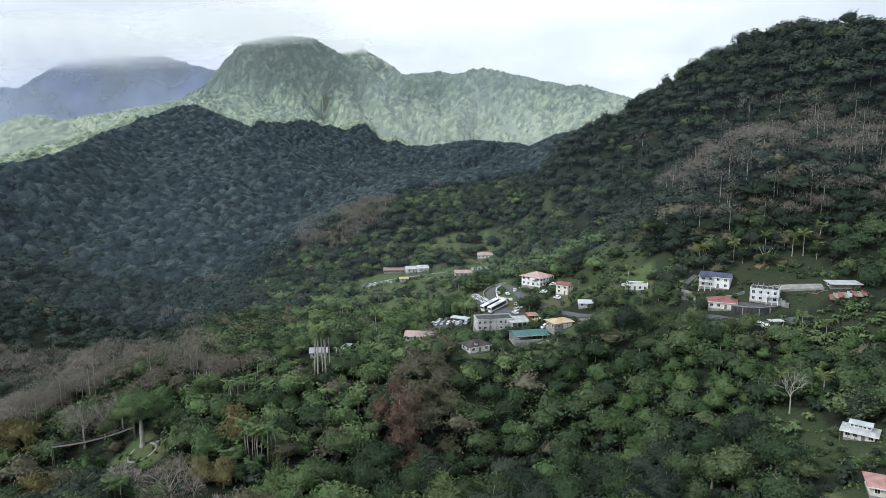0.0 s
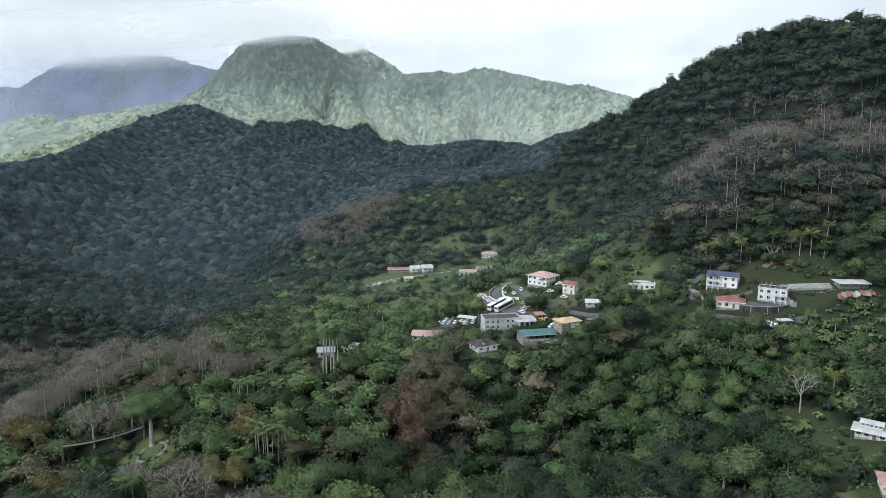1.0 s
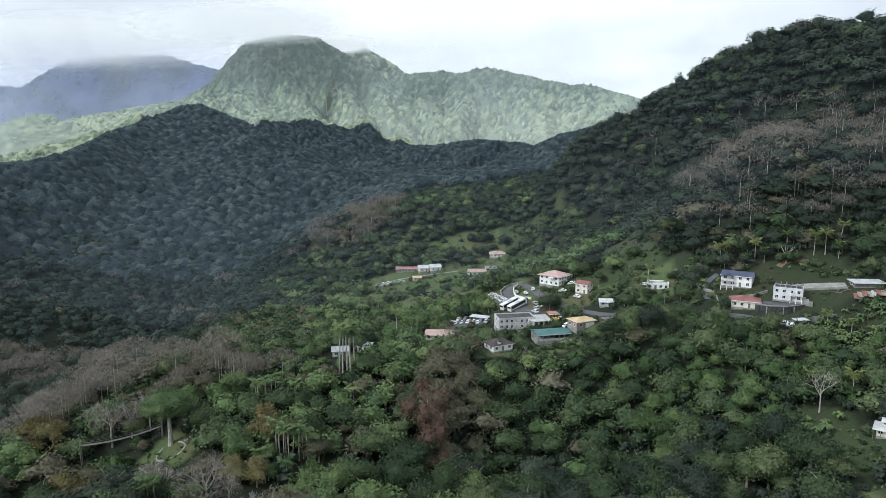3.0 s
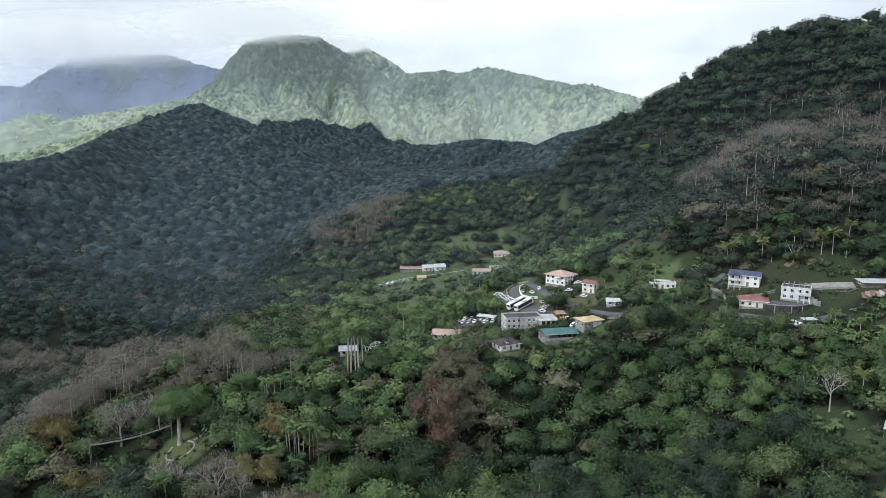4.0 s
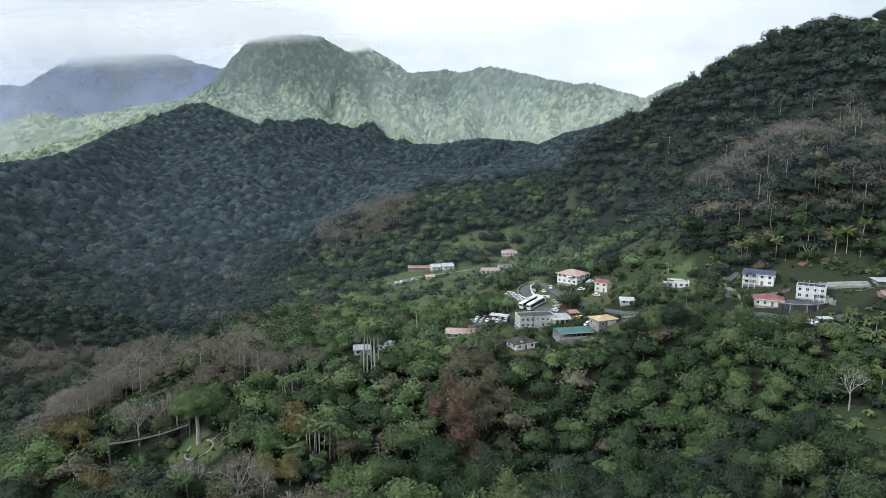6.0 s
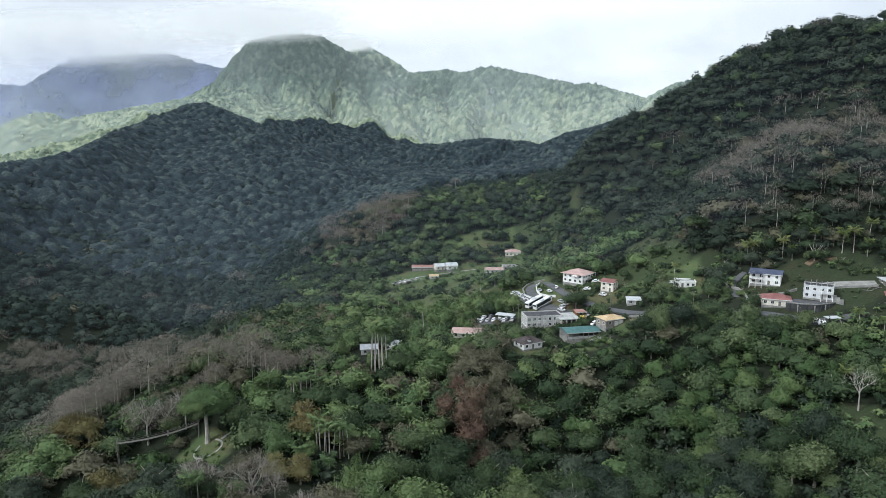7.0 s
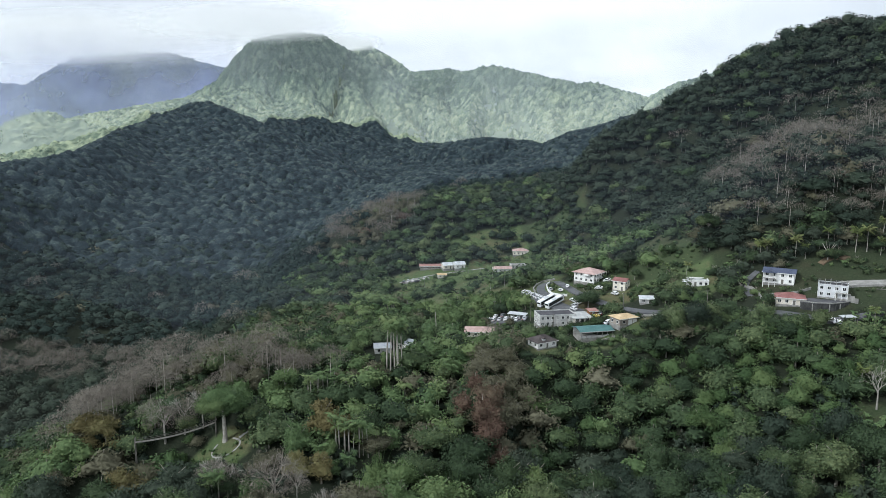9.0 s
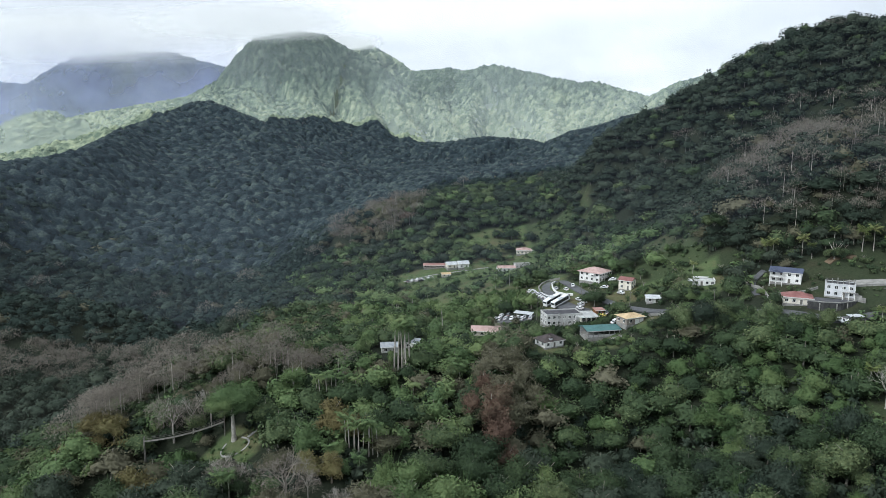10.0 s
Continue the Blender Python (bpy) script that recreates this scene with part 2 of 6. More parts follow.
def foliage(name, stops, rough=0.55, gloss=0.25, single=True, grain=1.8, spread=0.7):
    """Leaves: one hue a tree, and some spread from leaf to leaf."""
    m, n, l, b = shader(name, rough, 0.0, gloss)
    if single:
        tint = n.new("ShaderNodeObjectInfo").outputs["Random"]
    else:
        at = n.new("ShaderNodeAttribute")
        at.attribute_name = "tint"
        tint = at.outputs["Fac"]
    leaf = n.new("ShaderNodeNewGeometry").outputs["Random Per Island"]
    f = maths(n, l, "ADD", maths(n, l, "MULTIPLY", tint, 0.72), maths(n, l, "MULTIPLY", leaf, 0.28))
    spray = noise_node(n, l, grain, 3, 0.75)
    f = maths(n, l, "ADD", f, maths(n, l, "MULTIPLY", maths(n, l, "SUBTRACT", spray.outputs["Fac"], 0.5), spread * 2))
    r = ramp(n, stops)
    l.new(f, r.inputs[0])
    l.new(r.outputs[0], b.inputs["Base Color"])
    bp = n.new("ShaderNodeBump")
    bp.inputs["Strength"].default_value, bp.inputs["Distance"].default_value = 1.0, 0.35 / grain
    l.new(spray.outputs["Fac"], bp.inputs["Height"])
    l.new(bp.outputs[0], b.inputs["Normal"])
    return m


DEEP = [(0.0, (0.020, 0.033, 0.018)), (0.35, (0.036, 0.057, 0.028)), (0.65, (0.054, 0.079, 0.037)), (0.85, (0.082, 0.108, 0.050)), (1.0, (0.12, 0.148, 0.070))]
FRESH = [(0.0, (0.052, 0.086, 0.038)), (0.5, (0.094, 0.140, 0.058)), (1.0, (0.155, 0.195, 0.082))]
BAMBOO = [(0.0, (0.028, 0.050, 0.021)), (0.5, (0.054, 0.088, 0.034)), (1.0, (0.095, 0.130, 0.052))]
RUST = [(0.0, (0.064, 0.045, 0.034)), (0.5, (0.104, 0.067, 0.050)), (1.0, (0.130, 0.110, 0.074))]
GOLDEN = [(0.0, (0.075, 0.108, 0.034)), (0.5, (0.125, 0.155, 0.052)), (1.0, (0.20, 0.215, 0.09))]
OCHRE = [(0.0, (0.085, 0.082, 0.036)), (0.5, (0.130, 0.110, 0.050)), (1.0, (0.125, 0.130, 0.056))]
DULL = [(0.0, (0.062, 0.064, 0.040)), (0.5, (0.095, 0.093, 0.060)), (1.0, (0.13, 0.125, 0.085))]
# cloud shade over the valley put into the leaf colour
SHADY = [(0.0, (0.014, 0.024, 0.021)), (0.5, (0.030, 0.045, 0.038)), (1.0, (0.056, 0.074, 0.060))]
# darker leaf copy: shade of the right hill and tree gaps put into colour
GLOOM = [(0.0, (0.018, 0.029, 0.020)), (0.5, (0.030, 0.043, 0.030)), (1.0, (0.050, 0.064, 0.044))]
# sunlight and distance haze put into the leaf colour of the far flanks
PALE_SUNLIT = [(0.0, (0.024, 0.043, 0.038)), (0.40, (0.098, 0.134, 0.103)), (0.75, (0.228, 0.274, 0.186)), (1.0, (0.36, 0.40, 0.262))]
# middle hills: cloud shade and blue haze both put into the canopy colour
WOOD_SHADE = [(0.0, (0.006, 0.010, 0.012)), (0.45, (0.017, 0.028, 0.033)), (0.75, (0.034, 0.050, 0.053)), (1.0, (0.074, 0.094, 0.082))]
# dimmer leaf colour standing for cloud shade on tops and western mountain
CLOUD_SHADED = [(0.0, (0.035, 0.050, 0.042)), (0.5, (0.055, 0.074, 0.058)), (1.0, (0.085, 0.106, 0.076))]
LEAF = {k: (foliage("leaves " + k, v, 0.65, 0.10), foliage("massed leaves " + k, v, 0.8, 0.12 if k not in ("shady", "pale", "cloud_shaded") else 0.03, single=False, grain=dict(wood=0.5, shady=0.55, pale=0.35, cloud_shaded=0.35, gloom=0.9).get(k, 1.5))) for k, v in
        dict(deep=DEEP, fresh=FRESH, bamboo=BAMBOO, rust=RUST, ochre=OCHRE, golden=GOLDEN, dull=DULL, shady=SHADY, gloom=GLOOM, pale=PALE_SUNLIT, cloud_shaded=CLOUD_SHADED, wood=WOOD_SHADE).items()}
BARK = surface("bark", (0.13, 0.115, 0.095), (0.30, 0.28, 0.245), 0.7, 0.9, bump=0.5)
PALEBARK = surface("pale bark", (0.22, 0.205, 0.18), (0.42, 0.40, 0.36), 0.7, 0.85, bump=0.4)
TWIG = surface("bare twigs", (0.116, 0.101, 0.085), (0.212, 0.190, 0.160), 0.3, 0.9, bump=0)



def earth():
    m, n, l, b = shader("hillside ground", 0.95, 0.0, 0.1)
    big, mid, fine = noise_node(n, l, 0.018, 5), noise_node(n, l, 0.11, 5, 0.65), noise_node(n, l, 1.3, 4, 0.7)
    grass = ramp(n, [(0.30, (0.048, 0.070, 0.031)), (0.50, (0.076, 0.107, 0.046)), (0.70, (0.118, 0.146, 0.070))])
    l.new(maths(n, l, "ADD", maths(n, l, "MULTIPLY", mid.outputs["Fac"], 0.5), maths(n, l, "MULTIPLY", fine.outputs["Fac"], 0.5)), grass.inputs[0])
    soil = ramp(n, [(0.35, (0.075, 0.060, 0.036)), (0.65, (0.13, 0.105, 0.062))])
    l.new(fine.outputs["Fac"], soil.inputs[0])
    where = ramp(n, [(0.48, (0, 0, 0)), (0.62, (0.85, 0.85, 0.85))])
    l.new(maths(n, l, "ADD", maths(n, l, "MULTIPLY", big.outputs["Fac"], 0.6), maths(n, l, "MULTIPLY", mid.outputs["Fac"], 0.4)), where.inputs[0])
    mix = n.new("ShaderNodeMix")
    mix.data_type = "RGBA"
    l.new(where.outputs[0], mix.inputs["Factor"])
    l.new(grass.outputs[0], mix.inputs["A"])
    l.new(soil.outputs[0], mix.inputs["B"])
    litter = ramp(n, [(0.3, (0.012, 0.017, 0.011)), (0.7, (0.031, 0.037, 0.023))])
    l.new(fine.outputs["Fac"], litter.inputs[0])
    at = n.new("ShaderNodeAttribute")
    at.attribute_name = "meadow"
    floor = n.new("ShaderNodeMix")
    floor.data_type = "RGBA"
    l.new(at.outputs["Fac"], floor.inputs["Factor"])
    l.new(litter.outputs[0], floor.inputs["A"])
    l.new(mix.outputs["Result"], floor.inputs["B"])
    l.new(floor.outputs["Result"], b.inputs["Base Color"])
    bp = n.new("ShaderNodeBump")
    bp.inputs["Strength"].default_value, bp.inputs["Distance"].default_value = 0.6, 0.4
    l.new(fine.outputs["Fac"], bp.inputs["Height"])
    l.new(bp.outputs[0], b.inputs["Normal"])
    return m


EARTH = earth()
ASPHALT = surface("worn asphalt", (0.060, 0.063, 0.070), (0.115, 0.118, 0.125), 0.25, 0.85, bump=0.2)
CONCRETE = surface("weathered concrete", (0.15, 0.147, 0.14), (0.34, 0.335, 0.315), 0.35, 0.9, bump=0.3)
DARKSTONE = surface("stained retaining wall", (0.022, 0.023, 0.025), (0.070, 0.070, 0.070), 0.4, 0.95, bump=0.5)
WHITE = surface("white wall paint", (0.62, 0.62, 0.60), (0.82, 0.82, 0.80), 0.45, 0.75, bump=0.1)
PALEGREY = surface("grey-white wall paint", (0.46, 0.47, 0.49), (0.64, 0.65, 0.67), 0.45, 0.8, bump=0.1)
CREAM = surface("cream wall paint", (0.55, 0.52, 0.44), (0.74, 0.70, 0.61), 0.45, 0.8, bump=0.1)
GREYWALL = surface("grey rendered wall", (0.34, 0.34, 0.335), (0.55, 0.55, 0.53), 0.5, 0.85, bump=0.2)
TAUPE = surface("brown rendered wall", (0.20, 0.175, 0.15), (0.32, 0.285, 0.25), 0.5, 0.85, bump=0.2)
PINKROOF = surface("faded red sheet roof", (0.34, 0.225, 0.200), (0.50, 0.365, 0.335), 0.30, 0.6, bump=0.15)
REDROOF = surface("red sheet roof", (0.17, 0.070, 0.064), (0.28, 0.135, 0.125), 0.30, 0.6, bump=0.15)
OLDRED = surface("rusty red roof", (0.24, 0.12, 0.10), (0.44, 0.27, 0.24), 0.35, 0.75, bump=0.2)
BLUEROOF = surface("blue sheet roof", (0.050, 0.062, 0.105), (0.085, 0.10, 0.155), 0.30, 0.5, bump=0.1)
TEALROOF = surface("teal sheet roof", (0.045, 0.115, 0.115), (0.090, 0.190, 0.185), 0.30, 0.55, bump=0.1)
TANROOF = surface("tan roof", (0.42, 0.31, 0.175), (0.60, 0.46, 0.28), 0.30, 0.7, bump=0.15)
DARKROOF = surface("dark brown roof", (0.035, 0.028, 0.028), (0.075, 0.062, 0.060), 0.30, 0.7, bump=0.2)
AGEDWHITE = surface("weathered white roof", (0.30, 0.31, 0.31), (0.50, 0.51, 0.50), 0.5, 0.7, bump=0.2)
OLDTIN = surface("dull tin roof", (0.20, 0.22, 0.24), (0.36, 0.38, 0.40), 0.5, 0.55, bump=0.2)
GREYROOF = surface("grey sheet roof", (0.36, 0.38, 0.40), (0.60, 0.62, 0.64), 0.30, 0.5, bump=0.15)
TAR = surface("bitumen flat roof", (0.045, 0.045, 0.052), (0.10, 0.10, 0.11), 0.3, 0.9, bump=0.2)
TIMBER = surface("weathered timber", (0.10, 0.095, 0.085), (0.20, 0.19, 0.17), 0.8, 0.9, bump=0.3)
ORANGE = surface("orange timber", (0.17, 0.075, 0.032), (0.26, 0.12, 0.05), 0.6, 0.8, bump=0.1)
GLASS, _n, _l, _b = shader("dark window glass", 0.08, 0.0, 0.6)
_b.inputs["Base Color"].default_value = (0.02, 0.024, 0.028, 1)
RUBBER = surface("tyre rubber", (0.018, 0.018, 0.018), (0.035, 0.035, 0.035), 3, 0.9, bump=0)
METALRIM = surface("wheel metal", (0.35, 0.35, 0.36), (0.5, 0.5, 0.5), 3, 0.35, 0.9, bump=0)
PAINT = {k: surface(k + " car paint", tuple(0.85 * v for v in c), c, 0.6, 0.25, bump=0, gloss=0.5) for k, c in dict(
    white=(0.78, 0.79, 0.80), silver=(0.48, 0.50, 0.52), black=(0.03, 0.03, 0.035), red=(0.35, 0.05, 0.045), blue=(0.06, 0.10, 0.22), yellow=(0.66, 0.52, 0.12), grey=(0.18, 0.19, 0.20)).items()}
REDLIGHT = surface("red lamp glass", (0.30, 0.02, 0.02), (0.40, 0.03, 0.03), 3, 0.3, bump=0)
CLEARLIGHT = surface("clear lamp glass", (0.6, 0.6, 0.58), (0.7, 0.7, 0.68), 3, 0.2, bump=0)

# ---- building kit ----
class Shape:
    """Gathers corners and faces of one mesh."""
    def __init__(self):
        self.v, self.f = [], []

    def add(self, verts, faces):
        n = len(self.v)
        self.v += [tuple(p) for p in verts]
        self.f += [tuple(i + n for i in f) for f in faces]
        return self

    def box(self, x0, x1, y0, y1, z0, z1, m=None):
        p = [(x, y, z) for z in (z0, z1) for x, y in ((x0, y0), (x1, y0), (x1, y1), (x0, y1))]
        if m is not None:
            p = [tuple(m @ Vector(q)) for q in p]
        return self.add(p, [(3, 2, 1, 0), (4, 5, 6, 7), (0, 1, 5, 4), (1, 2, 6, 5), (2, 3, 7, 6), (3, 0, 4, 7)])

    def tube(self, pts, radii, sides=6, cap=True):
        """A tapered, bent rod through pts."""
        pts = [Vector(p) for p in pts]
        n, rings = len(self.v), []
        for i, p in enumerate(pts):
            along = (pts[min(i + 1, len(pts) - 1)] - pts[max(i - 1, 0)]).normalized()
            side = along.cross(Vector((0.31, 0.95, 0.05))).normalized()
            up = along.cross(side)
            rings.append(range(n + i * sides, n + (i + 1) * sides))
            for k in range(sides):
                a = 2 * math.pi * k / sides
                self.v.append(tuple(p + radii[i] * (math.cos(a) * side + math.sin(a) * up)))
        for r, s in zip(rings, rings[1:]):
            for k in range(sides):
                self.f.append((r[k], r[(k + 1) % sides], s[(k + 1) % sides], s[k]))
        if cap:
            self.f += [tuple(reversed(rings[0])), tuple(rings[-1])]
        return self

    def disc(self, c, axis_x, r, half, sides=12):
        """A short cylinder across x (wheels) or along z."""
        n = len(self.v)
        for s in (-half, half):
            for k in range(sides):
                a = 2 * math.pi * k / sides
                u, w = r * math.cos(a), r * math.sin(a)
                self.v.append((c[0] + u, c[1] + s, c[2] + w) if axis_x else (c[0] + u, c[1] + w, c[2] + s))
        self.f += [(n + k, n + (k + 1) % sides, n + sides + (k + 1) % sides, n + sides + k) for k in range(sides)]
        self.f += [tuple(n + k for k in reversed(range(sides))), tuple(n + sides + k for k in range(sides))]
        return self

    def mesh(self, name, material, smooth=False):
        me = bpy.data.meshes.new(name)
        me.from_pydata(self.v, [], self.f)
        me.materials.append(material)
        if smooth:
            me.shade_smooth()
        return me


def part(name, shape, material, parent, label="", m=None, smooth=False):
    ob = new(name, shape.mesh(name, material, smooth) if isinstance(shape, Shape) else shape)
    ob.parent = parent
    if m is not None:
        ob.matrix_local = m
    return tagged(ob, label) if label else ob


def thing(name, label, category, m, group="", kind=""):
    ob = new(name)
    ob.empty_display_size = 0.5
    ob.matrix_world = m
    return tagged(ob, label, category, group, kind)


def bulk(name, verts, quads, material, tint=None):
    """A mesh from arrays, quick enough for many thousands of faces."""
    me = bpy.data.meshes.new(name)
    nv, nf, k = len(verts), len(quads), quads.shape[1]
    me.vertices.add(nv)
    me.vertices.foreach_set("co", np.ascontiguousarray(verts, np.float32).ravel())
    me.loops.add(nf * k)
    me.loops.foreach_set("vertex_index", np.ascontiguousarray(quads, np.int32).ravel())
    me.polygons.add(nf)
    me.polygons.foreach_set("loop_start", np.arange(0, nf * k, k, dtype=np.int32))
    me.update(calc_edges=True)
    me.materials.append(material)
    if tint is not None:
        me.attributes.new("tint", "FLOAT", "POINT").data.foreach_set("value", np.ascontiguousarray(tint, np.float32))
    return me

# ---- ground ----
def grid_rows():
    ys, y = [], -300.0
    while y < 3300:
        ys.append(y)
        y += 12 if y < 110 else 2.6 if y < 390 else 4.5 if y < 720 else 8 if y < 1250 else 13 if y < 2350 else 60
    return np.array(ys)


def ground_sheet():
    ys, cols = grid_rows(), 270
    s = np.linspace(0, 1, cols)
    left, right = -(230 + 0.8 * np.maximum(ys, 0)), 200 + 0.75 * np.maximum(ys, 0)
    x = left[:, None] + (right - left)[:, None] * s[None, :]
    y = np.repeat(ys[:, None], cols, 1)
    z = LAND.height(x, y)
    v = np.stack([x, y, z], -1).reshape(-1, 3)
    i = np.arange(len(ys) * cols).reshape(len(ys), cols)
    q = np.stack([i[:-1, :-1], i[:-1, 1:], i[1:, 1:], i[1:, :-1]], -1).reshape(-1, 4)
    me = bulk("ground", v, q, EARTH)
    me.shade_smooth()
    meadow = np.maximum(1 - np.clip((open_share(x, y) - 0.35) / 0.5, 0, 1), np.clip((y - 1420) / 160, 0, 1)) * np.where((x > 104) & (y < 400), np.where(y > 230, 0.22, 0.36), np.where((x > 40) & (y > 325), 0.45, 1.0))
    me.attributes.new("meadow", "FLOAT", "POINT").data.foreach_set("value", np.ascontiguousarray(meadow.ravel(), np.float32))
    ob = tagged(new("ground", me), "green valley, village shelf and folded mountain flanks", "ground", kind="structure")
    return ob




def strip(name, line, width, material, label, lift=0.22, thick=0.3, step=2.0, kind="structure", category="road", parent=None):
    """A road or path that follows the ground along a bent line."""
    pts = []
    for (ax, ay), (bx, by) in zip(line, line[1:]):
        n = max(1, int(math.hypot(bx - ax, by - ay) / step))
        pts += [(ax + (bx - ax) * k / n, ay + (by - ay) * k / n) for k in range(n)]
    pts.append(line[-1])
    for _ in range(3):
        pts = [pts[0]] + [tuple((pts[i - 1][k] + 2 * pts[i][k] + pts[i + 1][k]) / 4 for k in (0, 1)) for i in range(1, len(pts) - 1)] + [pts[-1]]
    sh, rows = Shape(), []
    for i, (x, y) in enumerate(pts):
        a, b = pts[max(0, i - 1)], pts[min(len(pts) - 1, i + 1)]
        d = math.hypot(b[0] - a[0], b[1] - a[1])
        nx, ny = -(b[1] - a[1]) / d, (b[0] - a[0]) / d
        row = []
        for k in (-0.5, -0.25, 0, 0.25, 0.5):
            px, py = x + nx * width * k, y + ny * width * k
            row.append((px, py, 0.5 * ground_z(px, py) + 0.5 * ground_z(x, y) + lift))
        rows.append(row)
    for r in rows:
        sh.v += r + [(r[0][0], r[0][1], r[0][2] - thick - 0.8), (r[4][0], r[4][1], r[4][2] - thick - 0.8)]
    for i in range(len(rows) - 1):
        a, b = i * 7, i * 7 + 7
        sh.f += [(a + k, b + k, b + k + 1, a + k + 1) for k in range(4)]
        sh.f += [(a + 5, b + 5, b, a), (a + 4, b + 4, b + 6, a + 6)]
    ob = new(name, sh.mesh(name, material))
    if parent:
        ob.parent = parent
        return tagged(ob, label)
    return tagged(ob, label, category, kind=kind)


ground_sheet()

# ---- plants: templates ----
RNG = np.random.default_rng(11)


def unit(v):
    return v / np.maximum(np.linalg.norm(v, axis=-1, keepdims=True), 1e-6)


def blades(at, out, length, width, along=None):
    """Pointed leaves at places, facing out."""
    n = len(at)
    if along is None:
        along = RNG.normal(size=(n, 3))
    a = unit(along - out * np.sum(along * out, -1, keepdims=True))
    b = np.cross(out, a)
    ln = (length * RNG.uniform(0.6, 1.25, n))[:, None] * 0.5
    wd = (width * RNG.uniform(0.6, 1.25, n))[:, None] * 0.5
    v = np.stack([at + a * ln, at + b * wd - a * ln * 0.15, at - a * ln, at - b * wd - a * ln * 0.15], 1).reshape(-1, 3)
    return v, np.arange(4 * n).reshape(-1, 4)


def join(*made):
    """Several sets of corners and quads as one."""
    vs, qs, n = [], [], 0
    for v, q in made:
        vs.append(v)
        qs.append(q + n)
        n += len(v)
    return np.concatenate(vs), np.concatenate(qs)


def clad(v, q, n, leaf, loose=0.35, narrow=0.6, deep=0.8, proud=0.12):
    """Leaves strewn through the outer layer of a form, most of them turned outwards."""
    p0, p1, p2, p3 = (v[q[:, i]] for i in range(4))
    cross = np.cross(p2 - p0, p3 - p1)
    size = np.linalg.norm(cross, axis=1)
    k = RNG.choice(len(q), n, p=size / size.sum())
    s, t = RNG.uniform(0, 1, (n, 1)), RNG.uniform(0, 1, (n, 1))
    p = (p0[k] * (1 - s) + p1[k] * s) * (1 - t) + (p3[k] * (1 - s) + p2[k] * s) * t
    p = p * (deep + (1 + proud - deep) * RNG.uniform(0, 1, (n, 1)) ** 0.7) + RNG.normal(0, 0.22 * leaf, (n, 3))
    out = unit(unit(cross[k]) + RNG.normal(0, loose, (n, 3)) + (0, 0, 0.2))
    return blades(p, out, leaf * 1.35, leaf * 1.35 * narrow)


def leafy(n, leaf, radius=5.0, high=6.5, base=5.0, lobes=9, lobe=0.46, flat=0.8, ragged=0.08, loose=0.35, narrow=0.6, around=16, down=9):
    """A billowing crown: bosses of foliage round the limbs' ends, grown together and clad in leaves."""
    c = unit(RNG.normal(size=(lobes, 3))) * RNG.uniform(0.35, 0.78, (lobes, 1))
    c[:, 2] = np.abs(c[:, 2]) * 0.9 - 0.12
    c[0] = (0, 0, 0.35)
    c = c * (radius, radius, high * 0.8) / (1, 1, flat)
    r = radius * lobe * RNG.uniform(0.62, 1.15, lobes)
    fall = np.linspace(0.04, 2.1, down)[:, None] + RNG.uniform(-0.25, 0.25, (down, around)) * 2.1 / down
    fall[0], fall[-1] = 0.02, 2.1
    turn = (np.arange(around)[None, :] + RNG.uniform(-0.28, 0.28, (down, around))) * 2 * math.pi / around
    d = np.stack([np.sin(fall) * np.cos(turn), np.sin(fall) * np.sin(turn), np.cos(fall)], -1).reshape(-1, 3)
    along = d @ c.T
    root = along ** 2 - (np.sum(c * c, 1) - r * r)[None, :]
    reach = np.where(root > 0, along + np.sqrt(np.maximum(root, 0)), 0).max(1)
    reach = np.maximum(reach, 0.42 * radius * RNG.uniform(0.8, 1.2, len(d))) * (1 + RNG.normal(0, ragged, len(d)))
    v = d * reach[:, None] * (1, 1, flat)
    v[:around] = v[:around].mean(0) + (v[:around] - v[:around].mean(0)) * 0.05
    i = np.arange(down * around).reshape(down, around)
    j = np.roll(i, -1, 1)
    q = np.stack([i[:-1], i[1:], j[1:], j[:-1]], -1).reshape(-1, 4)
    if not n:
        return v + (0, 0, base), q
    inner = i[::2, ::2]
    beside = np.roll(inner, -1, 1)
    made = join((v * 0.80, np.stack([inner[:-1], inner[1:], beside[1:], beside[:-1]], -1).reshape(-1, 4)), clad(v, q, n, leaf, loose, narrow))
    return made[0] + (0, 0, base), made[1]


def twiggy(n, leaf, radius=5.4, high=5.6, base=5.6, width=0.10):
    """The haze of bare twigs about a leafless crown, thickest at its rounded top."""
    d = unit(RNG.normal(size=(n, 3)) + (0, 0, 0.6))
    d[:, 2] = np.where(d[:, 2] < -0.1, -d[:, 2], d[:, 2])
    lump = 1 + 0.12 * np.sin(d[:, :1] * 5 + 1) * np.cos(d[:, 1:2] * 6)
    p = d * (0.5 + 0.5 * RNG.uniform(0, 1, (n, 1)) ** 0.45) * lump * (radius, radius, high * 0.8)
    p[:, 2] += base
    out = unit(d + RNG.normal(0, 0.8, (n, 3)))
    along = d + (0, 0, 0.35) + RNG.normal(0, 0.55, (n, 3))
    return blades(p, out, leaf * 1.5, width * 2, along)


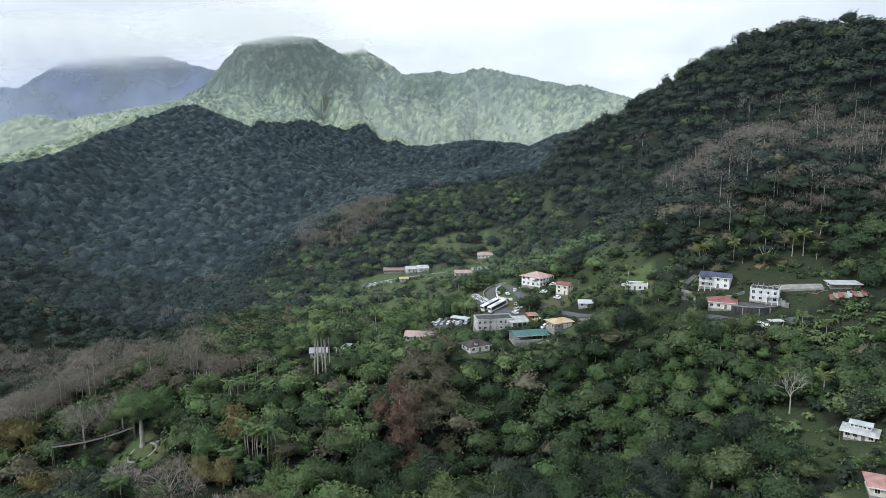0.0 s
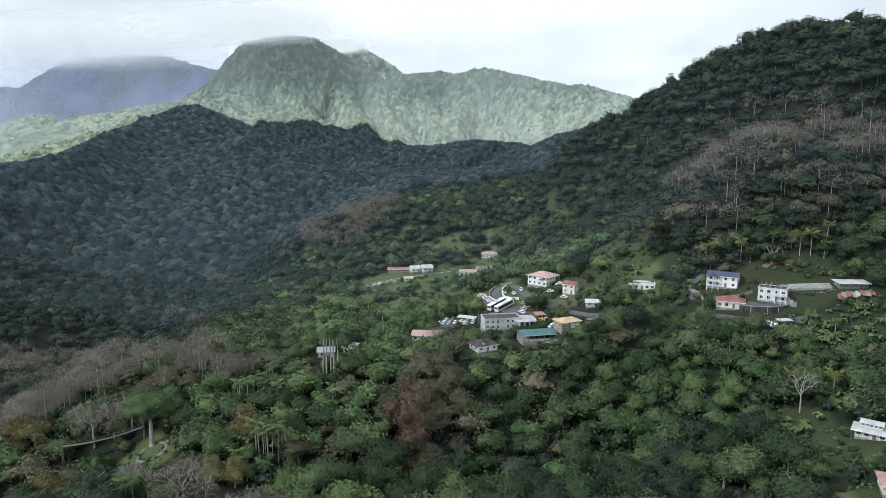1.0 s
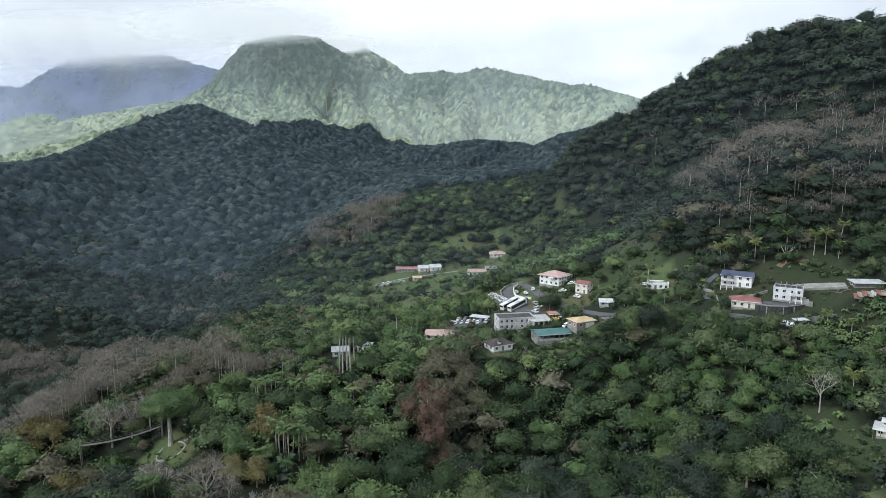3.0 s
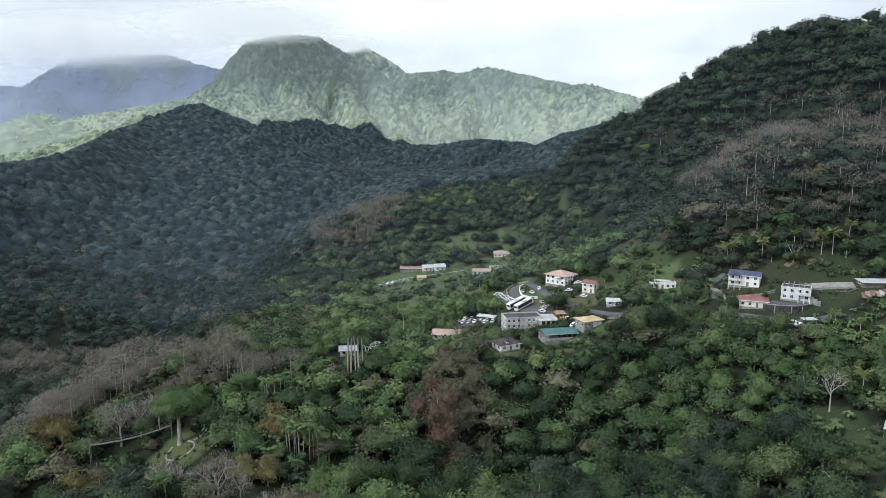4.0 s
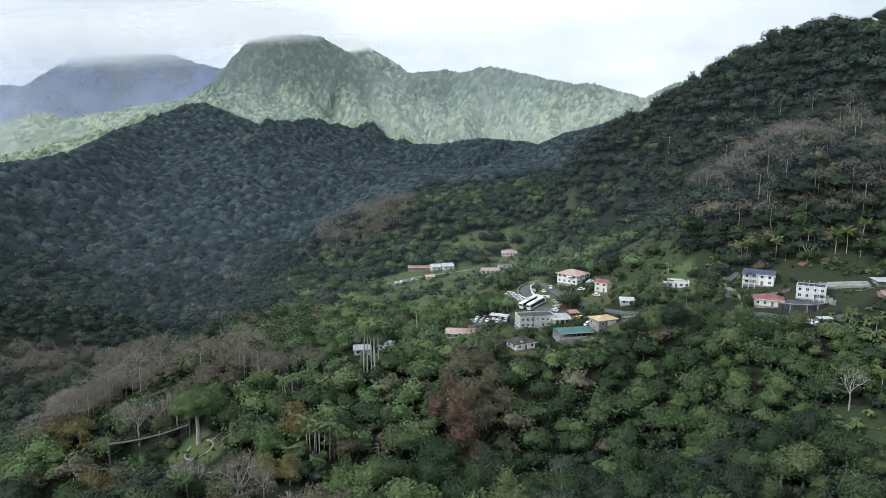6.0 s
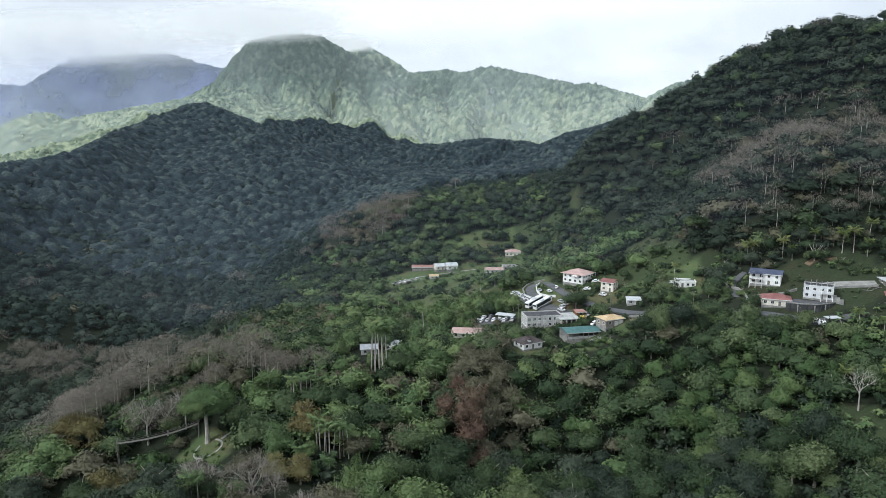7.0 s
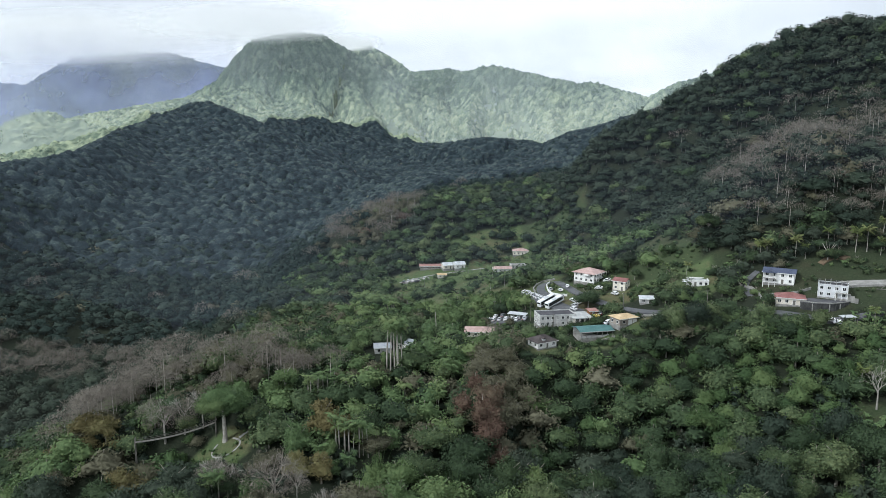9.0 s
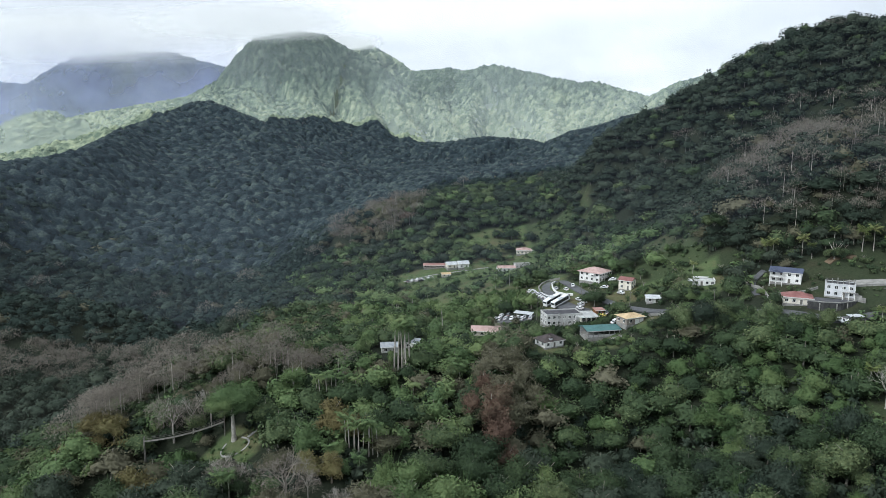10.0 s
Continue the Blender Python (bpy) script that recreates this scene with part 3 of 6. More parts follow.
def fronds(count=15, length=3.6, segs=9, droop=1.0, top=9.0, wide=0.75, rise=0.55):
    """A palm's head: arching fronds of paired leaflets."""
    vs, qs = [], []
    for i in range(count):
        a = i * 2.4 + RNG.uniform(-0.2, 0.2)
        lift, ln = rise + RNG.uniform(-0.75, 0.75), length * RNG.uniform(0.85, 1.1)
        s = np.linspace(0.08, 1, segs)
        spine = np.stack([np.cos(a) * ln * s * (1 - 0.15 * s), np.sin(a) * ln * s * (1 - 0.15 * s), top + ln * (lift * s - droop * s ** 2.2 * 0.75)], -1)
        side = np.array((-math.sin(a), math.cos(a), 0))
        for k in (-1, 1):
            w = wide * np.sin(np.pi * (0.12 + 0.86 * s))[:, None]
            tip = spine + side * k * w + np.array((math.cos(a), math.sin(a), 0)) * 0.35 * w - np.array((0, 0, 0.45)) * w
            fwd = np.array((math.cos(a), math.sin(a), -0.2)) * (ln / segs * 0.75)
            v = np.stack([spine, spine + fwd, tip + fwd * 0.55, tip], 1).reshape(-1, 3)
            qs.append(np.arange(len(v)).reshape(-1, 4) + sum(len(x) for x in vs))
            vs.append(v)
    return np.concatenate(vs), np.concatenate(qs)


def paddles(count=8, length=2.4, wide=0.42, top=1.8):
    """A banana plant's head: broad whole leaves that rise and bend over."""
    made = []
    for i in range(count):
        a, lift, ln = i * 2.4 + RNG.uniform(-0.3, 0.3), RNG.uniform(0.5, 1.3), length * RNG.uniform(0.75, 1.15)
        s = np.linspace(0.0, 1, 7)
        ahead, side = np.array((math.cos(a), math.sin(a), 0)), np.array((-math.sin(a), math.cos(a), 0))
        spine = ahead * (ln * s * (1 - 0.2 * s))[:, None] + np.array((0, 0, 1.0)) * (top + ln * (lift * s - 0.95 * s ** 2.1))[:, None]
        w = (wide * np.sin(np.pi * np.clip(0.06 + 0.9 * s, 0, 1)) ** 0.6)[:, None]
        v = np.stack([spine - side * w - (0, 0, 0.12), spine, spine + side * w - (0, 0, 0.12)], 1).reshape(-1, 3)
        k = np.arange(21).reshape(7, 3)
        made.append((v, np.stack([k[:-1, :-1], k[:-1, 1:], k[1:, 1:], k[1:, :-1]], -1).reshape(-1, 4)))
    return join(*made)


def stem(high, radius, lean=0.06, limbs=5, spread=3.0, limb_top=3.5, sides=6):
    sh = Shape()
    bend = [RNG.uniform(-lean, lean) * high for _ in range(2)]
    pts = [(bend[0] * s * s, bend[1] * s * s, high * s - 0.6 * (s == 0)) for s in (0, 0.12, 0.4, 0.7, 1)]
    sh.tube(pts, [radius * 1.5, radius, radius * 0.85, radius * 0.7, radius * 0.5], sides)
    for i in range(limbs):
        a, k = i * 2.4 + RNG.uniform(0, 1), RNG.uniform(0.6, 0.98)
        x0, y0, z0 = bend[0] * k * k, bend[1] * k * k, high * k
        r = spread * RNG.uniform(0.6, 1.0)
        sh.tube([(x0, y0, z0), (x0 + math.cos(a) * r * 0.5, y0 + math.sin(a) * r * 0.5, z0 + limb_top * 0.45), (x0 + math.cos(a) * r, y0 + math.sin(a) * r, z0 + limb_top)],
                [radius * 0.45, radius * 0.3, radius * 0.1], max(3, sides - 2), False)
    return sh


def bare_limbs(high=11.0, radius=0.22, forks=5, depth=3, sides=4):
    """A leafless tree: trunk, forking limbs and branches."""
    sh = Shape()
    sh.tube([(0, 0, -0.6), (0.1, 0, high * 0.3), (0.15, 0.1, high * 0.55)], [radius * 1.5, radius, radius * 0.75], sides)

    def grow(p, d, length, r, level):
        q = p + d * length
        sh.tube([p, p + d * length * 0.5 + Vector(RNG.normal(0, 0.06 * length, 3)), q], [r, r * 0.8, r * 0.55], 3 if level else sides, False)
        if level < depth:
            for _ in range(3 if level < 2 else 2):
                e = (d + Vector(RNG.normal(0, 0.5, 3)) + Vector((0, 0, 0.18))).normalized()
                grow(q, e, length * RNG.uniform(0.55, 0.8), r * 0.55, level + 1)
    for i in range(forks):
        a = i * 2 * math.pi / forks + RNG.uniform(-0.4, 0.4)
        d = Vector((math.cos(a) * 0.55, math.sin(a) * 0.55, 0.85)).normalized()
        grow(Vector((0.1, 0.05, high * RNG.uniform(0.38, 0.55))), d, high * 0.24, radius * 0.6, 0)
    return sh


# Fronts of houses, kept clear in the camera's view: x from, x to, y of the front, height of its foot, how far out.
FRONTS = [(7, 22, 268, -6.5, 26), (28, 47, 277, -6, 24), (45, 60, 280, -2, 26), (14, 44, 292, -4, 22), (43, 60, 345, 4.5, 30), (56, 68, 321, 5, 26), (86, 98, 305, 11.5, 26), (116, 132, 288, 16, 24), (113, 127, 270, 12, 34),
          (130, 148, 270, 10.5, 34), (148, 186, 268, 17, 26), (-19, -3, 296, -10, 22), (-5, 14, 311, -8, 20), (-50, -40, 283, -12, 16), (-60, -50, 276, -11, 18), (-46, -12, 492, -18, 60), (-58, -38, 474, -21, 50), (28, 41, 517, -10, 50), (8, 34, 469, -14, 50), (119, 134, 183, -8, 34), (104, 119, 153, -10, 30),
          (18, 44, 322, -4, 30), (119, 136, 256.5, 5, 7), (-109, -93, 204, -21, 32), (-128, -106, 210, -18, 14)]


def low_cap(x, y, z):
    """How tall a tree may stand here without hiding a front from the camera."""
    cap = np.full(x.shape, 99.0)
    for x0, x1, fy, foot, out in FRONTS:
        gap = fy - y
        slant = (x0 + x1) / 2 / fy * gap
        here = (x + slant > x0 - 3) & (x + slant < x1 + 3) & (gap > -2) & (gap < out)
        cap = np.where(here, np.minimum(cap, foot + 1.9 + 0.25 * gap - z), cap)
    return cap


def sown(x0, x1, y0, y1, gap, wedge=None):
    """A jittered stand of places: x, y, ground height."""
    gx, gy = np.meshgrid(np.arange(x0, x1, gap), np.arange(y0, y1, gap))
    x = (gx + (np.arange(gx.shape[0]) % 2)[:, None] * gap / 2 + RNG.uniform(-0.7, 0.7, gx.shape) * gap).ravel()
    y = (gy + RNG.uniform(-0.7, 0.7, gx.shape) * gap).ravel()
    if wedge:
        k = (x > -(wedge[0] + 0.70 * y)) & (x < wedge[1] + 0.70 * y)
        x, y = x[k], y[k]
    k = (RNG.uniform(0, 1, x.shape) < open_share(x, y)) & ~built_on(x, y, 2.2)
    x, y = x[k], y[k]
    return x, y, LAND.height(x, y)


def oval(x, y, cx, cy, rx, ry):
    return ((x - cx) / rx) ** 2 + ((y - cy) / ry) ** 2 < 1


def kinds_at(x, y, z):
    """The kind of tree at each place; shady and gloom kinds carry shade in their colour."""
    n, u = len(x), RNG.uniform(0, 1, len(x))
    kind = np.where(u < 0.19, "fresh", np.where(u < 0.29, "bamboo", np.where(u < 0.36, "dull", np.where(u < 0.37, "ochre", "deep")))).astype(object)

    def mix(where, *shares):
        v, low = RNG.uniform(0, 1, n), 0.0
        for name, s in shares:
            kind[where & (v >= low) & (v < low + s)] = name
            low += s
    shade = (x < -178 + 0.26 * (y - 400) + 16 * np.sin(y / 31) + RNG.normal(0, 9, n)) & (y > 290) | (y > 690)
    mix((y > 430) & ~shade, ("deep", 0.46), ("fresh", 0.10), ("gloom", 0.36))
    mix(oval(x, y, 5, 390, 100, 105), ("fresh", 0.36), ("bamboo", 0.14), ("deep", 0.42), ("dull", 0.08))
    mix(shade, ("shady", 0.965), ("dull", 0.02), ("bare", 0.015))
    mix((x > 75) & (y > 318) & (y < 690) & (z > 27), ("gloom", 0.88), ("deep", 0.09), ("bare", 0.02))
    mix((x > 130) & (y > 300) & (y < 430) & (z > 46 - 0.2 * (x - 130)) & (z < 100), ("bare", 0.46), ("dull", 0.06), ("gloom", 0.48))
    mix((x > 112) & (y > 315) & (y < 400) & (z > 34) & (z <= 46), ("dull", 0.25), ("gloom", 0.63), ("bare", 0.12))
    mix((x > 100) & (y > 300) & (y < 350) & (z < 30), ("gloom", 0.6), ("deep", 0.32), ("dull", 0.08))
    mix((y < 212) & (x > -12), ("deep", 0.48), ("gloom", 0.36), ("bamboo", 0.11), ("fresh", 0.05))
    mix(oval(x, y, -105, 195, 85, 62), ("fresh", 0.42), ("dull", 0.22), ("deep", 0.20), ("ochre", 0.05), ("bamboo", 0.11))
    mix((x < -92) & (y < 192), ("deep", 0.56), ("gloom", 0.24), ("bamboo", 0.12), ("fresh", 0.08))
    mix(oval(x, y, -112, 243, 42, 17), ("bare", 0.56), ("dull", 0.36), ("deep", 0.08))
    mix(oval(x, y, -150, 240, 28, 16), ("bare", 0.6), ("dull", 0.3))
    mix(oval(x, y, -64, 157, 17, 12), ("bare", 0.55), ("dull", 0.38))
    mix(oval(x, y, -90, 190, 12, 10), ("bare", 0.5), ("dull", 0.2))
    mix(oval(x, y, -148, 217, 13, 7), ("ochre", 0.9))
    mix(oval(x, y, -60, 199, 6, 6), ("ochre", 0.9))
    mix(oval(x, y, -16, 208, 11, 17), ("rust", 0.3), ("dull", 0.4), ("deep", 0.3))
    mix(oval(x, y, -12, 232, 16, 10), ("dull", 0.85))
    mix(oval(x, y, 4, 222, 10, 8), ("dull", 0.4), ("rust", 0.2))
    mix(oval(x, y, -92, 640, 46, 70), ("dull", 0.45), ("rust", 0.05), ("bare", 0.25))
    mix(oval(x, y, -300, 430, 70, 34), ("bare", 0.5), ("dull", 0.3))
    mix(oval(x, y, -45, 262, 40, 18), ("fresh", 0.55), ("bamboo", 0.15))
    mix(oval(x, y, -75, 215, 26, 20), ("fresh", 0.4), ("deep", 0.4), ("dull", 0.1))
    mix((x > 40) & (y > 206) & (y < 300), ("deep", 0.60), ("bamboo", 0.35), ("dull", 0.05))
    mix(oval(x, y, 92, 228, 52, 22), ("bamboo", 0.62), ("deep", 0.38))
    mix(oval(x, y, 95, 168, 30, 18), ("bamboo", 0.4), ("deep", 0.5))
    mix(oval(x, y, -30, 350, 60, 36), ("fresh", 0.3), ("bamboo", 0.3))
    return kind


HEIGHT = dict(deep=11.5, fresh=10.5, bamboo=11.0, dull=11.5, rust=12.0, ochre=11.0, shady=11.5, gloom=11.5, bare=12.5)

# ---- forest ----
def template(kind, n, leaf, foot=1.0, around=16, down=8):
    fine = dict(around=around, down=down)
    if kind == "bamboo":
        return leafy(n, leaf, 4.7, 8.2, 2.6, 24, 0.25, 1.0, 0.12, 0.45, narrow=0.34, **fine)
    if kind == "bare":
        return twiggy(n, leaf, width=0.022 + 0.03 * leaf)
    if kind == "fresh":
        return leafy(n, leaf, 4.6, 5.5, 4.5 * foot, 9, 0.44, 0.75, **fine)
    if kind in ("rust", "dull", "ochre"):
        return leafy(n, leaf, 4.8, 6.5, 4.5 * foot, 12, 0.36, ragged=0.14, **fine)
    return leafy(n, leaf, 5.2, 6.0, 4.6 * foot, 11, 0.42, **fine)


def sown_mesh(name, made, x, y, z, size, material, broad=1.0):
    """Many crowns joined in one mesh, each turned and sized on its own."""
    vs, qs, ts, count = [], [], [], 0
    pick = RNG.integers(0, len(made), len(x))
    for i, (v, q) in enumerate(made):
        k = np.flatnonzero(pick == i)
        if not len(k):
            continue
        a, s = RNG.uniform(0, 6.28, len(k)), size[k]
        wide = s * broad * RNG.uniform(0.85, 1.2, len(k))
        c, d = np.cos(a)[:, None], np.sin(a)[:, None]
        px = (v[None, :, 0] * c - v[None, :, 1] * d) * wide[:, None] + x[k][:, None]
        py = (v[None, :, 0] * d + v[None, :, 1] * c) * wide[:, None] + y[k][:, None]
        pz = v[None, :, 2] * s[:, None] + z[k][:, None]
        vs.append(np.stack([px, py, pz], -1).reshape(-1, 3))
        qs.append((q[None] + (np.arange(len(k)) * len(v))[:, None, None]).reshape(-1, q.shape[1]) + count)
        ts.append(np.repeat(RNG.uniform(0, 1, len(k)), len(v)))
        count += len(k) * len(v)
    me = bulk(name, np.concatenate(vs), np.concatenate(qs), material, np.concatenate(ts))
    me.shade_smooth()
    return me


def trunk_quads(high, r):
    """A slim four-sided trunk."""
    ring = np.array([(1, 0), (0, 1), (-1, 0), (0, -1)], float)
    v = np.concatenate([np.column_stack([ring * r * k, np.full(4, h)]) for k, h in ((1.3, -1), (0.8, high * 0.6), (0.35, high))])
    q = [(i * 4 + k, i * 4 + (k + 1) % 4, i * 4 + 4 + (k + 1) % 4, i * 4 + 4 + k) for i in range(2) for k in range(4)]
    return v, np.array(q)


def stand(where, x, y, z, n, leaf, tall, trunks=True, recolour=None, variants=4, around=16, down=8, foot=0.6, spread=(0.6, 1.4), broad=1.0, twigs=3.2):
    """A stretch of forest too many to count: one object a kind of tree."""
    kinds = kinds_at(x, y, z)
    cap = low_cap(x, y, z)
    size = tall * RNG.uniform(*spread, len(x))
    for kind in sorted(set(kinds)):
        k = np.flatnonzero(kinds == kind)
        s = np.minimum(size[k], cap[k] / HEIGHT[kind])
        k, s = k[s > 0.12], s[s > 0.12]
        if not len(k):
            continue
        look_of = recolour if recolour and kind in ("shady", "deep", "fresh", "bamboo", "dull") else kind
        made = [template(kind, int(n * twigs) if kind == "bare" else n, leaf, foot, around, down) for _ in range(variants)]
        material = TWIG if kind == "bare" else LEAF[look_of][1]
        words = dict(deep="dark green broadleaf", fresh="bright green broadleaf", bamboo="feathery light green bamboo", dull="dry olive-brown", rust="rust-red leaved", ochre="ochre leaved", shady="deep green shaded", gloom="dark green hillside", bare="leafless grey-brown")[kind]
        forest = tagged(new("forest", sown_mesh("forest", made, x[k], y[k], z[k], s * (1.2 if kind == "bare" else 1), material, 1.0 if kind == "bare" else broad)), f"{words} trees massed on the {where}", "forest", kind="stuff")
        if trunks and (kind == "bare" or leaf < 1.2 and kind != "bamboo"):
            part("trunks", sown_mesh("trunks", [trunk_quads(9 if kind == "bare" else 4.6 + 3 * foot, 0.11 if kind == "bare" else 0.16)], x[k], y[k], z[k], s, PALEBARK if kind == "bare" else BARK), None, forest)


def canopy(where, label, x0, x1, y0, y1, cell, gap, tall, keep, hue, turned=True, lift=0.0, shade_tint=False):
    """Close-grown crowns seen from afar: domes of uneven height and size, each with its own tint."""
    gx, gy = np.meshgrid(np.arange(x0, x1, cell), np.arange(y0, y1, cell))
    ok = keep(gx, gy)
    z = LAND.height(gx, gy)
    if turned:
        dzx, dzy = np.gradient(z, cell)[::-1]
        d = np.hypot(gx, gy)
        seen = dzx * gx / d + dzy * gy / d + (80 - z) / d > -0.32
        ok &= seen
    nx, ny = int((x1 - x0) / gap) + 3, int((y1 - y0) / gap) + 3
    cx = (np.arange(nx)[None, :] - 0.5 + RNG.uniform(-0.45, 0.45, (ny, nx))) * gap + x0
    cy = (np.arange(ny)[:, None] - 0.5 + RNG.uniform(-0.45, 0.45, (ny, nx))) * gap + y0
    r, h, tint = gap * RNG.uniform(0.52, 0.86, (ny, nx)), tall * RNG.uniform(0.35, 1.25, (ny, nx)) ** 1.3, RNG.uniform(0, 1, (ny, nx))
    px, py = gx[ok], gy[ok]
    ix, iy = ((px - x0) / gap + 0.5).astype(int), ((py - y0) / gap + 0.5).astype(int)
    up, hue_at = np.full(px.shape, -0.45 * tall), np.zeros(px.shape)
    for a in (-1, 0, 1):
        for b in (-1, 0, 1):
            j, k = np.clip(iy + a, 0, ny - 1), np.clip(ix + b, 0, nx - 1)
            far = np.hypot(px - cx[j, k], py - cy[j, k]) / r[j, k]
            dome = np.where(far < 1, h[j, k] * np.sqrt(np.clip(1 - far * far, 0, 1)), -9e9)
            better = dome > up
            up, hue_at = np.where(better, dome, up), np.where(better, tint[j, k], hue_at)
    lump = np.sin(px * 2.1 + 1.3 * np.sin(py * 1.7)) * np.sin(py * 2.3 + px * 0.6) * 0.16 * tall + RNG.normal(0, 0.08 * tall, px.shape)
    if shade_tint:  # cloud shade put into the tint on high ground and in the folds
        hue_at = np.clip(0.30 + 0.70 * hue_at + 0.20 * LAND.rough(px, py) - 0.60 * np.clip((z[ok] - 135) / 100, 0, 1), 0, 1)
    edge = ok.astype(float)
    for _ in range(7):
        pad = np.pad(edge, 1)
        edge = (pad[:-2, 1:-1] + pad[2:, 1:-1] + pad[1:-1, :-2] + pad[1:-1, 2:]) / 4 * ok
    full = np.clip(edge[ok] * 1.6 - 0.25, 0, 1)
    rise = full * (lift + up + lump) - 4 * (1 - full)
    number = np.full(gx.shape, -1)
    number[ok] = np.arange(len(px))
    q = np.stack([number[:-1, :-1], number[:-1, 1:], number[1:, 1:], number[1:, :-1]], -1).reshape(-1, 4)
    q = q[np.all(q >= 0, 1)]
    me = bulk("forest", np.stack([px + RNG.uniform(-0.2, 0.2, px.shape) * cell, py, z[ok] + rise], -1), q, LEAF[hue][1], hue_at)
    tagged(new("forest", me), label, "forest", kind="stuff")


# the near slope, tree by tree
def near_kit(kind, variant, low=False):
    n, leaf = (1500, 0.55) if kind == "bare" else (700, 0.62) if low else (1900, 0.36)
    v, q = template(kind, n, leaf, 0.35 if low else 1.0, 18 if low else 30, 9 if low else 15)
    crown = bulk("crown", v, q, TWIG if kind == "bare" else LEAF[kind][0])
    crown.shade_smooth()
    if kind == "bare":
        trunk = bare_limbs().mesh("trunk", PALEBARK if variant else BARK)
    elif kind == "bamboo":
        trunk = []
        for i in range(9):
            a, r = i * 2.4, 0.3 + 0.09 * i
            trunk.append(Shape().tube([(math.cos(a) * r * 0.5, math.sin(a) * r * 0.5, -0.4), (math.cos(a) * r, math.sin(a) * r, 4), (math.cos(a) * r * 2.6, math.sin(a) * r * 2.6, 8.5)], [0.07, 0.06, 0.03], 3, False).mesh("culm", LEAF["bamboo"][0]))
    else:
        trunk = stem(6.5, 0.24, limbs=6, spread=2.5, limb_top=2.2).mesh("trunk", BARK)
    return trunk, crown


KIT = {k: [near_kit(k, i) for i in range(4 if k in ("deep", "fresh", "bamboo") else 2)] for k in HEIGHT}
SHRUBS = {k: [near_kit(k, i, True) for i in range(3)] for k in ("deep", "fresh", "bamboo", "gloom", "dull")}
WORDS = dict(deep="dark green broadleaf tree in the dense canopy", fresh="bright green broadleaf tree with a rounded crown", bamboo="feathery light green bamboo clump with arching culms",
             dull="tree with sparse dry olive-brown leaves", rust="tree with rust-red dry leaves", ochre="tree turning ochre yellow", shady="deep green shaded forest tree", gloom="dark green hillside forest tree", bare="leafless grey-brown tree with spreading twigs")
NAMES = dict(deep="broadleaf_tree", fresh="broadleaf_tree", bamboo="bamboo_clump", dull="dry_tree", rust="rust_leaved_tree", ochre="ochre_tree", shady="broadleaf_tree", gloom="broadleaf_tree", bare="bare_tree")


def plant(kind, x, y, size, wide=1.0, label="", z=None):
    kit = SHRUBS if size < 0.66 and kind in SHRUBS else KIT
    trunk, crown = kit[kind][int(RNG.integers(0, len(kit[kind])))]
    z = ground_z(x, y) if z is None else z
    root = thing(NAMES[kind], label or WORDS[kind], "bamboo" if kind == "bamboo" else "tree", pose(x, y, z, 0, 0, float(RNG.uniform(0, 360))) @ Matrix.Diagonal((size * wide, size * wide, size, 1)), "trees of the near slope")
    for stem_mesh in trunk if kind == "bamboo" else [trunk]:
        part("culm" if kind == "bamboo" else "trunk", stem_mesh, None, root)
    part("crown", crown, None, root)
    return root


x, y, z = sown(-190, 160, 132, 201, 8.9, (42, 6))
for px, py, pz, kind, cap in zip(x, y, z, kinds_at(x, y, z), low_cap(x, y, z)):
    size = min(float(RNG.choice((RNG.uniform(0.65, 1.05), RNG.uniform(1.15, 1.7)))), float(cap) / HEIGHT[kind])
    if size > 0.15:
        plant(kind, float(px), float(py), size, float(RNG.uniform(0.85, 1.25)), z=float(pz))


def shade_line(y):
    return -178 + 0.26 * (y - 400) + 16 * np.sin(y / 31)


def facing(x, y, z):
    """Those on flanks turned towards the camera."""
    dx, dy = LAND.height(x + 4, y) - LAND.height(x - 4, y), LAND.height(x, y + 4) - LAND.height(x, y - 4)
    nx, ny = -dx / 8, -dy / 8
    d = np.hypot(x, y)
    k = nx * -x / d + ny * -y / d + (80 - z) / d > -0.04
    return x[k], y[k], z[k]


def seen_past_ridges(x, y, z, rise=9.0):
    """Those the camera sees past nearer ridges; behind them the closed canopy alone goes on."""
    clear = np.ones(x.shape, bool)
    for k in np.linspace(0.3, 0.96, 23):
        px, py = -16 + (x + 16) * k, y * k
        clear &= LAND.height(px, py) < 80 + (z + rise + 12 - 80) * k
    return x[clear], y[clear], z[clear]


stand("valley side below the village", *sown(-290, 250, 201, 300, 6.7, (46, 14)), 350, 0.64, 1.1, broad=1.08, around=18, down=11, spread=(0.5, 1.45))
x, y, z = sown(-190, 300, 300, 380, 6.4, (-10, 20))
k = (x < 88) | (z < 27) | (y < 312)
stand("slope round the village", x[k], y[k], z[k], 330, 0.68, 1.0, around=16, down=9)
x, y, z = facing(*sown(-160, 420, 380, 720, 7.6, (-60, 20)))
k = (x < 88) | (y > 600) | (z <= 27)
k &= x > shade_line(y) - 6
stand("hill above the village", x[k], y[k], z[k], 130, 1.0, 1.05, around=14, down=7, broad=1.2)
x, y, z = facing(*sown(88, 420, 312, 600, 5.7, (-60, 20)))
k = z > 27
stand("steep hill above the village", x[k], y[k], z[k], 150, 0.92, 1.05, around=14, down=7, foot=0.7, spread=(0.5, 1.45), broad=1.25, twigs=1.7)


# far woods
RIDGE = np.array(CRESTS[2][0])


